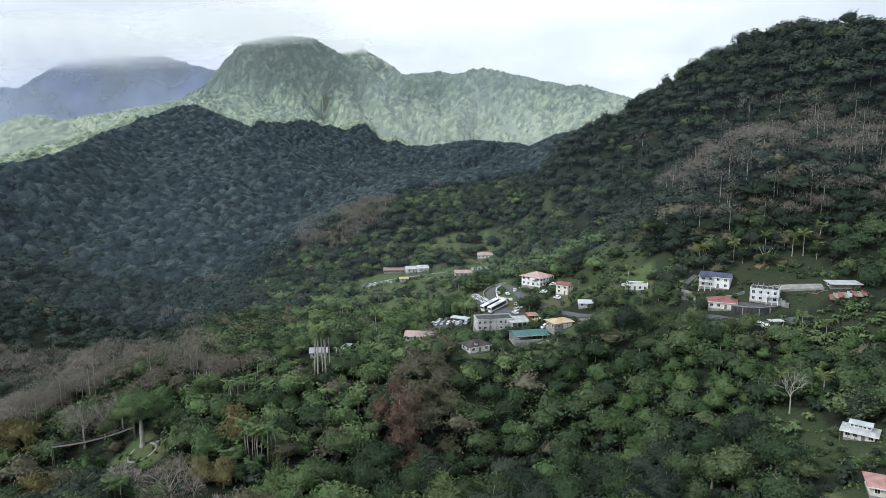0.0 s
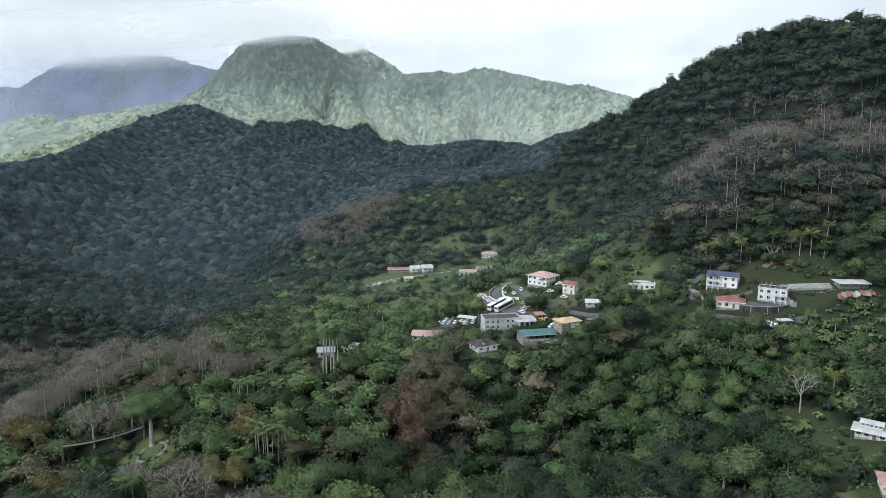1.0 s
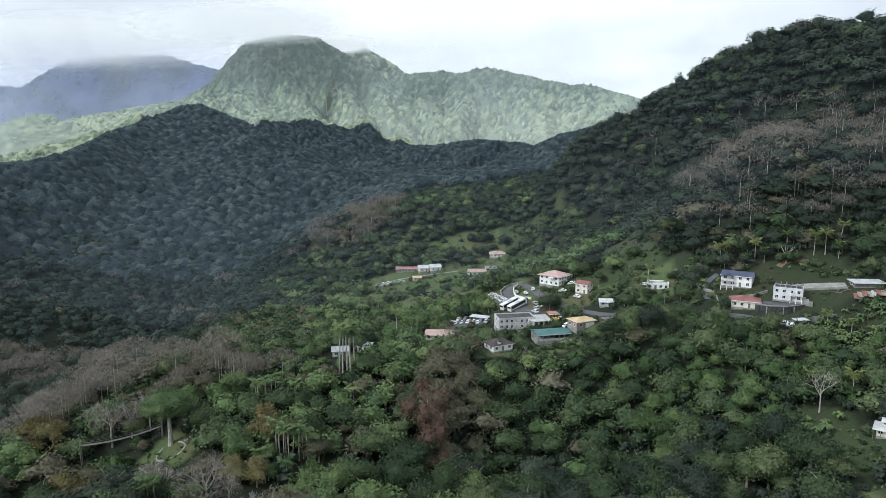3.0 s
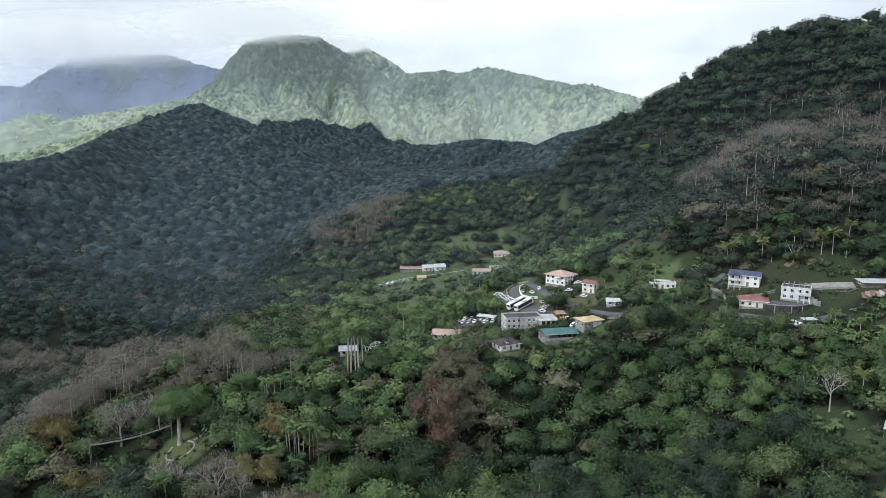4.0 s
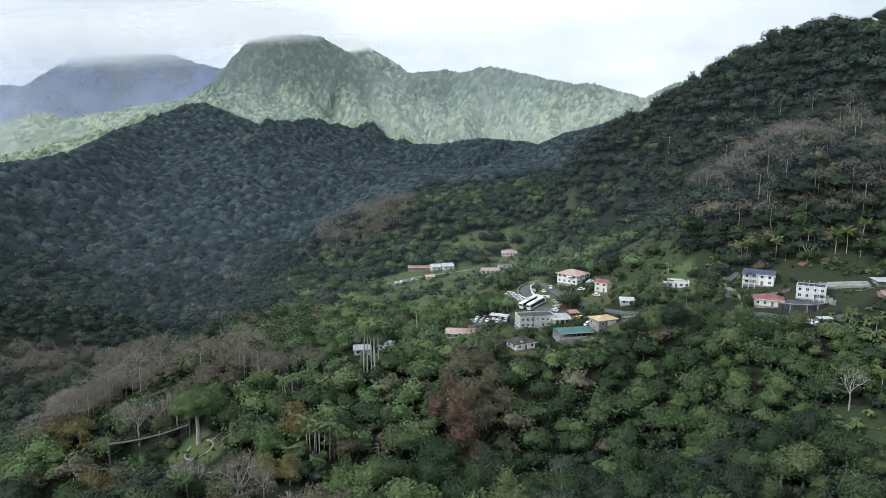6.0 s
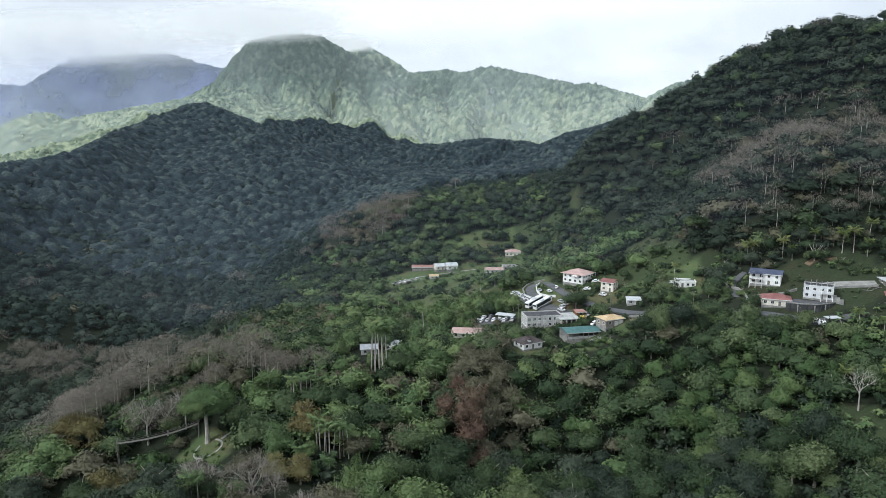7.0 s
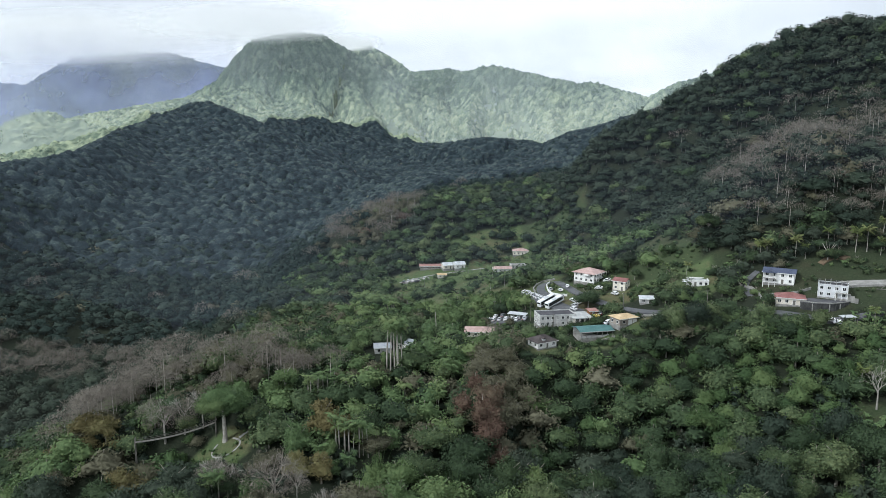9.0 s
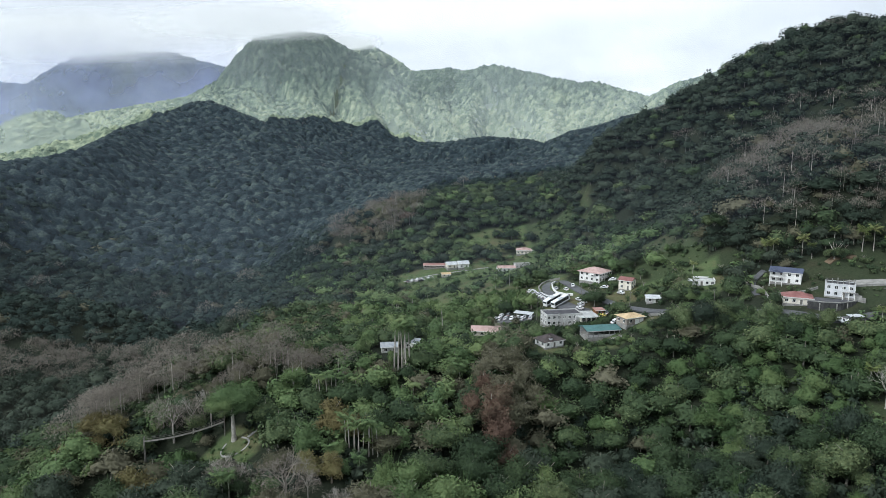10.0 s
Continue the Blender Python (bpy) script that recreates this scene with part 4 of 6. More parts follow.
def behind_ridge(x, y, spare):
    """Whether a place lies past the dark back ridge."""
    west = (y > 700) & (x < np.interp(y, [700, 745, 800, 880, 1064, 1250, 1327], [-565, -535, -505, -497, -534, -518, -500]) - spare * 0.4)
    return west | (y > np.where(x < -500, 1345, np.interp(x, RIDGE[:, 0], RIDGE[:, 1])) + spare)


def west_side(x, y):
    return (x < -640) & (y > 1900)


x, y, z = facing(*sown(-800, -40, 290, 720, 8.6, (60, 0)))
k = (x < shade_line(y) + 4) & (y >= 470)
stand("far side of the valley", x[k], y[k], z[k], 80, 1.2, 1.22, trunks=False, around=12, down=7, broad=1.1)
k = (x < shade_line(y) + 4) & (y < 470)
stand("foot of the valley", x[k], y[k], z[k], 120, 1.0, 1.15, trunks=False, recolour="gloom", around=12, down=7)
def in_view(x, y):
    return (x > -(60 + 0.70 * y)) & (x < 50 + 0.70 * y)


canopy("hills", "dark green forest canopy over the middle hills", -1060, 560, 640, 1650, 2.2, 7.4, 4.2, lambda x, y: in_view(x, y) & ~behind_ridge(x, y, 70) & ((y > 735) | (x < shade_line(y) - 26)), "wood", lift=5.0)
canopy("flanks", "sunlit forest canopy over the mountain flanks", -1400, 1150, 850, 2060, 2.5, 8.4, 5.8, lambda x, y: in_view(x, y) & behind_ridge(x, y, 60) & ~west_side(x, y), "pale", lift=5.0, shade_tint=True)
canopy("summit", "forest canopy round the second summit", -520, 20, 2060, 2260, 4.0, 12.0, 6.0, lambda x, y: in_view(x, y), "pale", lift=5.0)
canopy("west", "hazy forest canopy of the western mountain", -1720, -640, 1900, 2330, 4.4, 13.0, 6.0, west_side, "cloud_shaded", lift=5.0)
x, y, z = seen_past_ridges(*facing(*sown(-1000, 560, 690, 1640, 10.5, (60, 40))))
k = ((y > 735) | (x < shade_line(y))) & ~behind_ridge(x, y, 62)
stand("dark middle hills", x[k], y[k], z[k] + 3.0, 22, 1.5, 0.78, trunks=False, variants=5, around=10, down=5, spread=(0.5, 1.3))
x, y, z = seen_past_ridges(*facing(*sown(-1700, 1300, 900, 2250, 15.0, (60, 40))))
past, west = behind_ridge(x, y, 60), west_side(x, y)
# trees above this height take the dimmer colour in place of cloud shade
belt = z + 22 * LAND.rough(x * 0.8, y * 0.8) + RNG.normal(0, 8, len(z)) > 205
for words, hue, k in (("sunlit mountain flanks", "pale", past & ~west & ~belt), ("mountain tops darkened as if under cloud", "cloud_shaded", past & ~west & belt)):
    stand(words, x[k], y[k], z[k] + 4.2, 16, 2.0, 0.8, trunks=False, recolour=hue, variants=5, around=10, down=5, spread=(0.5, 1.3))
# along the near crest, and beside the road
t = RNG.uniform(0, 1, 420)
line = np.array(CRESTS[0][0][1:9])
s = t * (len(line) - 1)
x = np.interp(s, np.arange(len(line)), line[:, 0]) + RNG.uniform(-16, 5, 420)
y = np.interp(s, np.arange(len(line)), line[:, 1]) + RNG.uniform(-14, 6, 420)
stand("crest above the village", x, y, LAND.height(x, y), 150, 0.9, 0.85, around=14, down=7)
stand("skyline of the near crest", x[::5], y[::5], LAND.height(x[::5], y[::5]) + 0.5, 150, 0.8, 1.0, around=14, down=7, foot=1.0, spread=(0.6, 1.5))
x, y = RNG.uniform(64, 112, 46), RNG.uniform(266, 277, 46)
k = ~built_on(x, y, 0.5)
stand("bank beside the road", x[k], y[k], LAND.height(x[k], y[k]), 420, 0.6, 0.9, around=16, down=9)


# undergrowth: low bushes over the open ground, and a thick understorey
def bushes(where, x0, x1, y0, y1, gap, keep, tall, hue, n=44, leaf=0.55, woods=False):
    gx, gy = np.meshgrid(np.arange(x0, x1, gap), np.arange(y0, y1, gap))
    x, y = (gx + RNG.uniform(-0.5, 0.5, gx.shape) * gap).ravel(), (gy + RNG.uniform(-0.5, 0.5, gx.shape) * gap).ravel()
    patch = 0.5 + 0.5 * np.sin(x * 0.21 + 1.7 * np.sin(y * 0.13)) * np.cos(y * 0.17 + x * 0.05)
    shut = open_share(x, y) >= 0.7
    k = (shut if woods else ~shut | (low_cap(x, y, LAND.height(x, y)) < 7)) & ~built_on(x, y, 1.0) & (RNG.uniform(0, 1, x.shape) < (keep * (0.35 + 1.1 * patch) if woods else 1.6 * keep * np.clip((patch - 0.42) / 0.22, 0.05, 1)))
    x, y, patch = x[k], y[k], patch[k]
    z = LAND.height(x, y)
    s = np.minimum(tall * RNG.uniform(0.5, 1.4, len(x)) * (1.0 if woods else 0.45 + 0.95 * patch), np.maximum(low_cap(x, y, z), 1.5) / 2.6)
    made = [leafy(n, leaf * 0.9, 1.5, 1.6, 0.5, 4, 0.55, ragged=0.12, around=8, down=5) for _ in range(4)]
    tagged(new("bushes", sown_mesh("bushes", made, x, y, z, s, LEAF[hue][1])), f"low green bushes over the {where}", "bush", kind="stuff")


bushes("open ground round the houses", -70, 190, 235, 380, 3.2, 0.62, 0.95, "deep")
bushes("gardens of the village", -70, 190, 255, 380, 4.6, 0.3, 0.8, "fresh")
bushes("upper meadows", -90, 110, 390, 580, 4.6, 0.28, 1.2, "deep", 36, 0.6)
bushes("lower gardens", -115, 150, 145, 215, 2.0, 0.7, 0.6, "fresh", 22, 0.5)
# gloom colour here paints the dark gaps between crowns
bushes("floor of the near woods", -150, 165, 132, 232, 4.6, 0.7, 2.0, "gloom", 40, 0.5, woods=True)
bushes("floor of the bare wood", -175, -60, 222, 268, 4.0, 0.85, 1.9, "deep", 40, 0.55, woods=True)
bushes("valley side", 20, 200, 228, 300, 4.4, 0.7, 1.9, "deep", 64, 0.44, woods=True)
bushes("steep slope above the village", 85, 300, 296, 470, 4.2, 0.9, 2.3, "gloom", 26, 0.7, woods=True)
bushes("slope round the village", -190, 90, 300, 460, 5.0, 0.6, 1.9, "deep", 40, 0.5, woods=True)
bushes("upper meadows among the grass", -90, 110, 390, 580, 3.0, 0.5, 0.42, "fresh", 10, 0.7)
bushes("cleared slope", 50, 115, 460, 575, 3.4, 0.75, 1.3, "deep", 26, 0.5)

# ---- roads, yards and walls ----
strip("road", ROAD, 4.8, ASPHALT, "grey asphalt road winding up through the village", lift=0.28)
strip("car_park", LOT, 13, ASPHALT, "worn asphalt car park beside the road", lift=0.22)
strip("car_park", [(-5, 321), (13, 313)], 11, ASPHALT, "asphalt parking place behind the houses", lift=0.25)
strip("car_park", [(-58, 475), (-38, 479)], 6, CONCRETE, "pale gravel parking place on the meadow", lift=0.25)
strip("driveway", DRIVE, 2.7, ASPHALT, "steep curved grey driveway to the white house", lift=0.26)
strip("yard", YARD, 7.5, CONCRETE, "pale concrete yard beside the unfinished house", lift=0.3)
SOIL = surface("scraped brown earth", (0.10, 0.072, 0.046), (0.19, 0.14, 0.092), 0.35, 0.95, bump=0.4)
strip("bare_earth", [(143, 296), (147, 298.5), (152, 298), (157, 295.5)], 4.6, SOIL, "scraped brown earth bank above the unfinished house", lift=0.1, category="ground")
strip("track", TRACK, 1.7, CONCRETE, "pale track across the upper meadow", lift=0.2)


def ring_path(cx, cy, r, width):
    line = [(cx + r * 1.3 * math.cos(a), cy + r * math.sin(a)) for a in [2.4 + 5.2 * k / 18 for k in range(19)]]
    strip("garden_path", line, width, CONCRETE, "pale curved garden path round a lawn", lift=0.16, step=1.0)


ring_path(-100.5, 206, 3.8, 0.55)
strip("garden_path", [(-97, 209), (-92, 214), (-86, 213), (-80, 208)], 1.0, CONCRETE, "narrow pale path under the trees", lift=0.16)


def garden_wall(line, high, thick, material, label, sink=1.0):
    """A free-standing or retaining wall with a coping, along a bent line."""
    top = [ground_z(x, y) + high for x, y in line]
    t = thing("garden_wall", label, "wall", pose(0, 0, 0), kind="structure")
    body, cap = Shape(), Shape()
    for k, sh in ((thick / 2, body), (thick / 2 + 0.06, cap)):
        for i, (x, y) in enumerate(line):
            a, b = line[max(0, i - 1)], line[min(len(line) - 1, i + 1)]
            d = math.hypot(b[0] - a[0], b[1] - a[1])
            nx, ny = -(b[1] - a[1]) / d * k, (b[0] - a[0]) / d * k
            lo, hi = (top[i] - high - sink, top[i]) if sh is body else (top[i], top[i] + 0.15)
            sh.v += [(x - nx, y - ny, lo), (x + nx, y + ny, lo), (x + nx, y + ny, hi), (x - nx, y - ny, hi)]
        for i in range(len(line) - 1):
            a, b = i * 4, i * 4 + 4
            sh.f += [(a + k2, a + (k2 + 1) % 4, b + (k2 + 1) % 4, b + k2) for k2 in range(4)]
        n = len(line) * 4 - 4
        sh.f += [(0, 1, 2, 3), (n + 3, n + 2, n + 1, n)]
    part("wall_body", body, material, t)
    part("coping", cap, material if material in (WHITE, DARKSTONE) else CONCRETE, t)


garden_wall([(36, 333), (32.5, 336), (29.5, 343), (29.2, 352), (29.8, 360), (30.5, 366), (33, 369.5)], 1.1, 0.3, WHITE, "low white painted wall along the road bend")
garden_wall([(22.8, 355), (23, 366), (26, 374), (31, 378), (37, 376)], 0.9, 0.3, CONCRETE, "curved concrete wall outside the road bend")
garden_wall([(108, 296), (111.5, 292), (112, 287), (111, 281)], 1.2, 0.35, CONCRETE, "concrete wall beside the driveway")
garden_wall([(113, 284), (119, 281.5), (126, 280), (132, 281)], 0.9, 0.35, CONCRETE, "low retaining wall below the lawn")
def terrace(line, top, deep, label):
    """A levelled terrace held by a tall stained wall with buttresses and a kerb."""
    t = thing("terrace", label, "terrace", pose(0, 0, 0), kind="structure")
    n = len(line)
    face = Shape().add([(x, y, top - deep) for x, y in line] + [(x, y, top) for x, y in line], [(i, (i + 1) % n, n + (i + 1) % n, n + i) for i in range(n)])
    part("wall_body", face, DARKSTONE, t)
    cx, cy = sum(p[0] for p in line) / n, sum(p[1] for p in line) / n
    part("paving", Shape().add([(cx + (x - cx) * 1.01, cy + (y - cy) * 1.01, top + 0.12) for x, y in line] + [(cx + (x - cx) * 1.01, cy + (y - cy) * 1.01, top - 0.1) for x, y in line], [tuple(range(n))] + [(n + i, n + (i + 1) % n, (i + 1) % n, i) for i in range(n)]), TAR, t)
    for (ax, ay), (bx, by) in list(zip(line, line[1:]))[:4]:
        turn = math.degrees(math.atan2(by - ay, bx - ax))
        length = math.hypot(bx - ax, by - ay)
        for k in range(int(length / 2.2)):
            u = (k + 0.5) / int(length / 2.2)
            part("buttress", Shape().box(-0.18, 0.18, -0.32, 0.05, -deep, -0.25), CONCRETE if k % 3 == 1 else DARKSTONE, t, "", pose(ax + (bx - ax) * u, ay + (by - ay) * u, top, 0, 0, turn))
        part("kerb", Shape().box(0, length, -0.1, 0.22, 0.13, 0.5), CONCRETE, t, "", pose(ax, ay, top, 0, 0, turn))


terrace([(121, 268.5), (126, 265.2), (132.5, 264.2), (139, 266.5), (150, 273), (144, 280), (128, 275)], ground_z(136, 270.5) + 0.15, 7, "paved terrace on a tall dark stained retaining wall")
garden_wall([(28, 274.5), (36, 274.5), (46, 275.5)], 1.0, 0.3, GREYWALL, "grey wall below the teal roof", sink=2)
garden_wall([(55, 291), (60, 287.5), (67, 284)], 0.8, 0.3, CONCRETE, "grey kerb wall along the road")


def on_slope(x, y, turn, lift=0.25, level=False):
    """A pose on the ground, tilted with it, or along its length alone."""
    zx = (ground_z(x + 2, y) - ground_z(x - 2, y)) / 4
    zy = (ground_z(x, y + 2) - ground_z(x, y - 2)) / 4
    up = Vector((-zx, -zy, 1)).normalized()
    fwd = Vector((math.cos(radians(turn)), math.sin(radians(turn)), 0))
    fwd = (fwd - up * fwd.dot(up)).normalized()
    left = up.cross(fwd)
    if level:
        left = Vector((0, 0, 1)).cross(fwd).normalized()
        up = fwd.cross(left)
    return Matrix(((fwd.x, left.x, up.x, x), (fwd.y, left.y, up.y, y), (fwd.z, left.z, up.z, ground_z(x, y) + lift), (0, 0, 0, 1)))


# ---- houses ----
def roof_shape(kind, w, d, z, rise, over=0.55, thick=0.14):
    """Roof sheets with thickness, over a body w by d."""
    x, y = w / 2 + over, d / 2 + over
    sh = Shape()
    if kind == "hip":
        r = max(0.1, x - y)
        top = [(-x, -y, z), (x, -y, z), (x, y, z), (-x, y, z), (-r, 0, z + rise), (r, 0, z + rise)]
        low = [(a, b, c - thick) for a, b, c in top[:4]]
        sh.add(top + low, [(0, 1, 5, 4), (1, 2, 5), (2, 3, 4, 5), (3, 0, 4), (6, 7, 1, 0), (7, 8, 2, 1), (8, 9, 3, 2), (9, 6, 0, 3), (9, 8, 7, 6)])
    elif kind == "gable":
        v = []
        for e in (-x, x):
            v += [(e, -y, z), (e, 0, z + rise), (e, y, z), (e, y, z - thick), (e, 0, z + rise - thick * 1.3), (e, -y, z - thick)]
        sh.add(v, [(0, 6, 7, 1), (1, 7, 8, 2), (2, 8, 9, 3), (3, 9, 10, 4), (4, 10, 11, 5), (5, 11, 6, 0), (0, 1, 4, 5), (1, 2, 3, 4), (11, 10, 7, 6), (10, 9, 8, 7)])
    else:
        sh.add([(-x, -y, z), (x, -y, z), (x, y, z + rise), (-x, y, z + rise), (-x, -y, z - thick), (x, -y, z - thick), (x, y, z + rise - thick), (-x, y, z + rise - thick)],
               [(0, 1, 2, 3), (7, 6, 5, 4), (4, 5, 1, 0), (5, 6, 2, 1), (6, 7, 3, 2), (7, 4, 0, 3)])
    return sh


def ribs(kind, w, d, z, rise, t, material, over=0.55, gap=1.1):
    """Standing seams of a sheet roof on its front slope."""
    n = int((w + 2 * over) / gap)
    for i in range(1, n):
        x = -w / 2 - over + i * (w + 2 * over) / n
        if kind == "hip" and abs(x) > w / 2 + over - (d / 2 + over) + 0.2:
            continue
        y0, y1, z1 = -d / 2 - over, (0.0 if kind != "shed" else d / 2 + over), z + rise
        part("seam", Shape().add([(x - 0.04, y0, z + 0.01), (x + 0.04, y0, z + 0.01), (x + 0.04, y1, z1 + 0.01), (x - 0.04, y1, z1 + 0.01), (x - 0.04, y0, z + 0.07), (x + 0.04, y0, z + 0.07), (x + 0.04, y1, z1 + 0.07), (x - 0.04, y1, z1 + 0.07)],
                                 [(3, 2, 1, 0), (4, 5, 6, 7), (0, 1, 5, 4), (1, 2, 6, 5), (2, 3, 7, 6), (3, 0, 4, 7)]), material, t)


def window(parent, m, w=1.1, h=1.15, trim=None):
    """A framed pane with a sill, on a wall that faces -y of m."""
    f = Shape()
    f.box(-w / 2 - 0.09, -w / 2, -0.07, 0.02, -0.09, h + 0.09).box(w / 2, w / 2 + 0.09, -0.07, 0.02, -0.09, h + 0.09).box(-w / 2, w / 2, -0.07, 0.02, h, h + 0.09).box(-0.03, 0.03, -0.05, 0.02, 0, h)
    win = part("window", f, trim or WHITE, parent, "", m)
    part("pane", Shape().box(-w / 2, w / 2, -0.025, 0.01, 0, h), GLASS, win)
    part("sill", Shape().box(-w / 2 - 0.15, w / 2 + 0.15, -0.16, 0.02, -0.17, -0.09), trim or WHITE, win)


def door(parent, m, w=1.0, h=2.05, material=None, label=""):
    d = part("door", Shape().box(-w / 2, w / 2, -0.05, 0.02, 0, h), material or TIMBER, parent, label, m)
    part("door_frame", Shape().box(-w / 2 - 0.1, -w / 2, -0.08, 0.02, 0, h + 0.1).box(w / 2, w / 2 + 0.1, -0.08, 0.02, 0, h + 0.1).box(-w / 2, w / 2, -0.08, 0.02, h, h + 0.1), WHITE, d)


def side(w, d, which, along, z):
    """A place on one wall: front, right, back or left."""
    if which == "front":
        return pose(along, -d / 2, z)
    if which == "right":
        return pose(w / 2, along, z, 0, 0, 90)
    if which == "left":
        return pose(-w / 2, along, z, 0, 0, -90)
    return pose(along, d / 2, z, 0, 0, 180)


def balcony(t, w, d, z, x0, x1, out=1.8, posts=True, rail=WHITE, roofed=None):
    b = part("balcony", Shape().box(x0, x1, -d / 2 - out, -d / 2 - 0.003, z - 0.18, z), CONCRETE, t)
    n = max(2, int((x1 - x0) / 2.6))
    part("railing", Shape().box(x0, x1, -d / 2 - out, -d / 2 - out + 0.06, z + 0.92, z + 1.0).box(x0, x1, -d / 2 - out, -d / 2 - out + 0.05, z + 0.1, z + 0.17), rail, b)
    for i in range(n * 5 + 1):
        x = x0 + 0.03 + (x1 - x0 - 0.06) * i / (n * 5)
        part("baluster", Shape().box(x - 0.03, x + 0.03, -d / 2 - out + 0.005, -d / 2 - out + 0.045, z, z + 0.92), rail, b)
    if posts:
        for i in range(n + 1):
            x = x0 + 0.12 + (x1 - x0 - 0.24) * i / n
            part("post", Shape().box(x - 0.1, x + 0.1, -d / 2 - out + 0.08, -d / 2 - out + 0.28, -2.5 if z > 1 else -2.2, z + 2.5), rail, t)


def house(key, label, storeys=1, roof="hip", rise=1.7, wall=WHITE, cover=PINKROOF, high=2.6, over=0.55, windows=("front", "left", "right"), doors=1, seams=True, sink=3.0, drop=0.0, gap=2.7, category="house", name="house", trim=None):
    x, y, turn, w, d = PLAN[key]
    c, s = math.cos(radians(turn)), math.sin(radians(turn))
    z = 0.3 * ground_z(x, y) + 0.7 * min(ground_z(x + s * d / 2, y - c * d / 2), ground_z(x - c * w / 2, y - s * w / 2), ground_z(x + c * w / 2, y + s * w / 2)) + 0.2 - drop
    t = thing(name, label, category, pose(x, y, z, 0, 0, turn))
    h = storeys * high
    body = Shape().box(-w / 2, w / 2, -d / 2, d / 2, -sink, h)
    if roof == "gable":
        body.add([(-w / 2, -d / 2, h), (-w / 2, d / 2, h), (-w / 2, 0, h + rise * 0.85), (w / 2, -d / 2, h), (w / 2, d / 2, h), (w / 2, 0, h + rise * 0.85)], [(0, 2, 1), (3, 4, 5), (0, 3, 5, 2), (4, 1, 2, 5)])
    part("wall", body, wall, t)
    part("plinth", Shape().box(-w / 2 - 0.06, w / 2 + 0.06, -d / 2 - 0.06, d / 2 + 0.06, -sink, 0.12), CONCRETE, t)
    if roof == "flat":
        part("roof", Shape().box(-w / 2 + 0.25, w / 2 - 0.25, -d / 2 + 0.25, d / 2 - 0.25, h, h + 0.12), cover, t)
        par = Shape().box(-w / 2 - 0.1, w / 2 + 0.1, -d / 2 - 0.1, -d / 2 + 0.2, h, h + 0.5).box(-w / 2 - 0.1, w / 2 + 0.1, d / 2 - 0.2, d / 2 + 0.1, h, h + 0.5)
        par.box(-w / 2 - 0.1, -w / 2 + 0.2, -d / 2 + 0.2, d / 2 - 0.2, h, h + 0.5).box(w / 2 - 0.2, w / 2 + 0.1, -d / 2 + 0.2, d / 2 - 0.2, h, h + 0.5)
        part("parapet", par, wall, t)
    else:
        part("roof", roof_shape(roof, w, d, h + 0.1, rise, over), cover, t)
        part("fascia", Shape().box(-w / 2 - over - 0.02, w / 2 + over + 0.02, -d / 2 - over - 0.05, -d / 2 - over - 0.01, h - 0.16, h + 0.1), WHITE, t)
        if seams:
            ribs(roof, w, d, h + 0.1, rise, t, cover, over)
        if roof != "shed":
            r = max(0.2, w / 2 - d / 2) if roof == "hip" else w / 2 + over
            part("ridge", Shape().tube([(-r, 0, h + 0.1 + rise), (r, 0, h + 0.1 + rise)], [0.12, 0.12], 6), cover, t)
    for s in range(storeys):
        for which in windows:
            run = w if which in ("front", "back") else d
            n = max(1, int(run / gap))
            for i in range(n):
                a = -run / 2 + run * (i + 0.5) / n
                if doors and s == 0 and which == "front" and i == n // 2:
                    door(t, side(w, d, which, a, 0.05))
                else:
                    window(t, side(w, d, which, a, s * high + 0.95), trim=trim)
    return t, w, d, h


t, w, d, h = house("pink", "two-storey white house with faded pink hipped roof and balconies", 2, "hip", 2.3, over=1.1, high=2.5, drop=-1.0)
balcony(t, w, d, 2.5, -w / 2, w / 2, 1.6)
part("awning", Shape().add([(-7.4, -3.5, 4.3), (-7.4, -0.5, 4.3), (-5.5, -0.5, 4.9), (-5.5, -3.5, 4.9), (-7.4, -3.5, 4.2), (-7.4, -0.5, 4.2), (-5.5, -0.5, 4.8), (-5.5, -3.5, 4.8)],
                           [(3, 2, 1, 0), (4, 5, 6, 7), (0, 1, 5, 4), (1, 2, 6, 5), (2, 3, 7, 6), (3, 0, 4, 7)]), WHITE, t, "white sheet awning")

house("red_small", "small two-storey cream house with red gabled roof", 2, "gable", 1.3, CREAM, REDROOF, high=2.3, gap=2.2)
t, w, d, h = house("grey", "grey two-storey building with dark flat roof and parapet", 2, "flat", 0, GREYWALL, TAR, high=2.5, gap=2.4, windows=("front", "left", "right"), drop=-1.9)
part("pilaster", Shape().box(-0.3, 0.3, -d / 2 - 0.25, -d / 2 - 0.003, -2, h), GREYWALL, t)
part("bay", Shape().box(w / 2 - 3.4, w / 2 - 0.4, -d / 2 - 1.2, -d / 2 - 0.003, -2, h - 0.6), GREYWALL, t)
t, w, d, h = house("annex", "low open hall with pale flat roof beside the grey building", 1, "shed", 0.25, CREAM, AGEDWHITE, high=2.9, over=1.1, seams=False, doors=0, windows=("right",), drop=-1.5)
for i in range(3):
    door(t, pose(-w / 2 + 1.4 + i * 2.35, -d / 2, 0.05), 1.7, 2.3, GLASS, "dark glazed doorway")
t, w, d, h = house("garage", "brown rendered garage with tan hipped roof", 1, "hip", 1.2, TAUPE, TANROOF, high=3.1, over=0.7, windows=("left",), doors=0, drop=-1.2)
for x in (0.9, 3.3):
    door(t, pose(x, -d / 2, 0.05), 1.9, 2.2, WHITE, "white garage door")
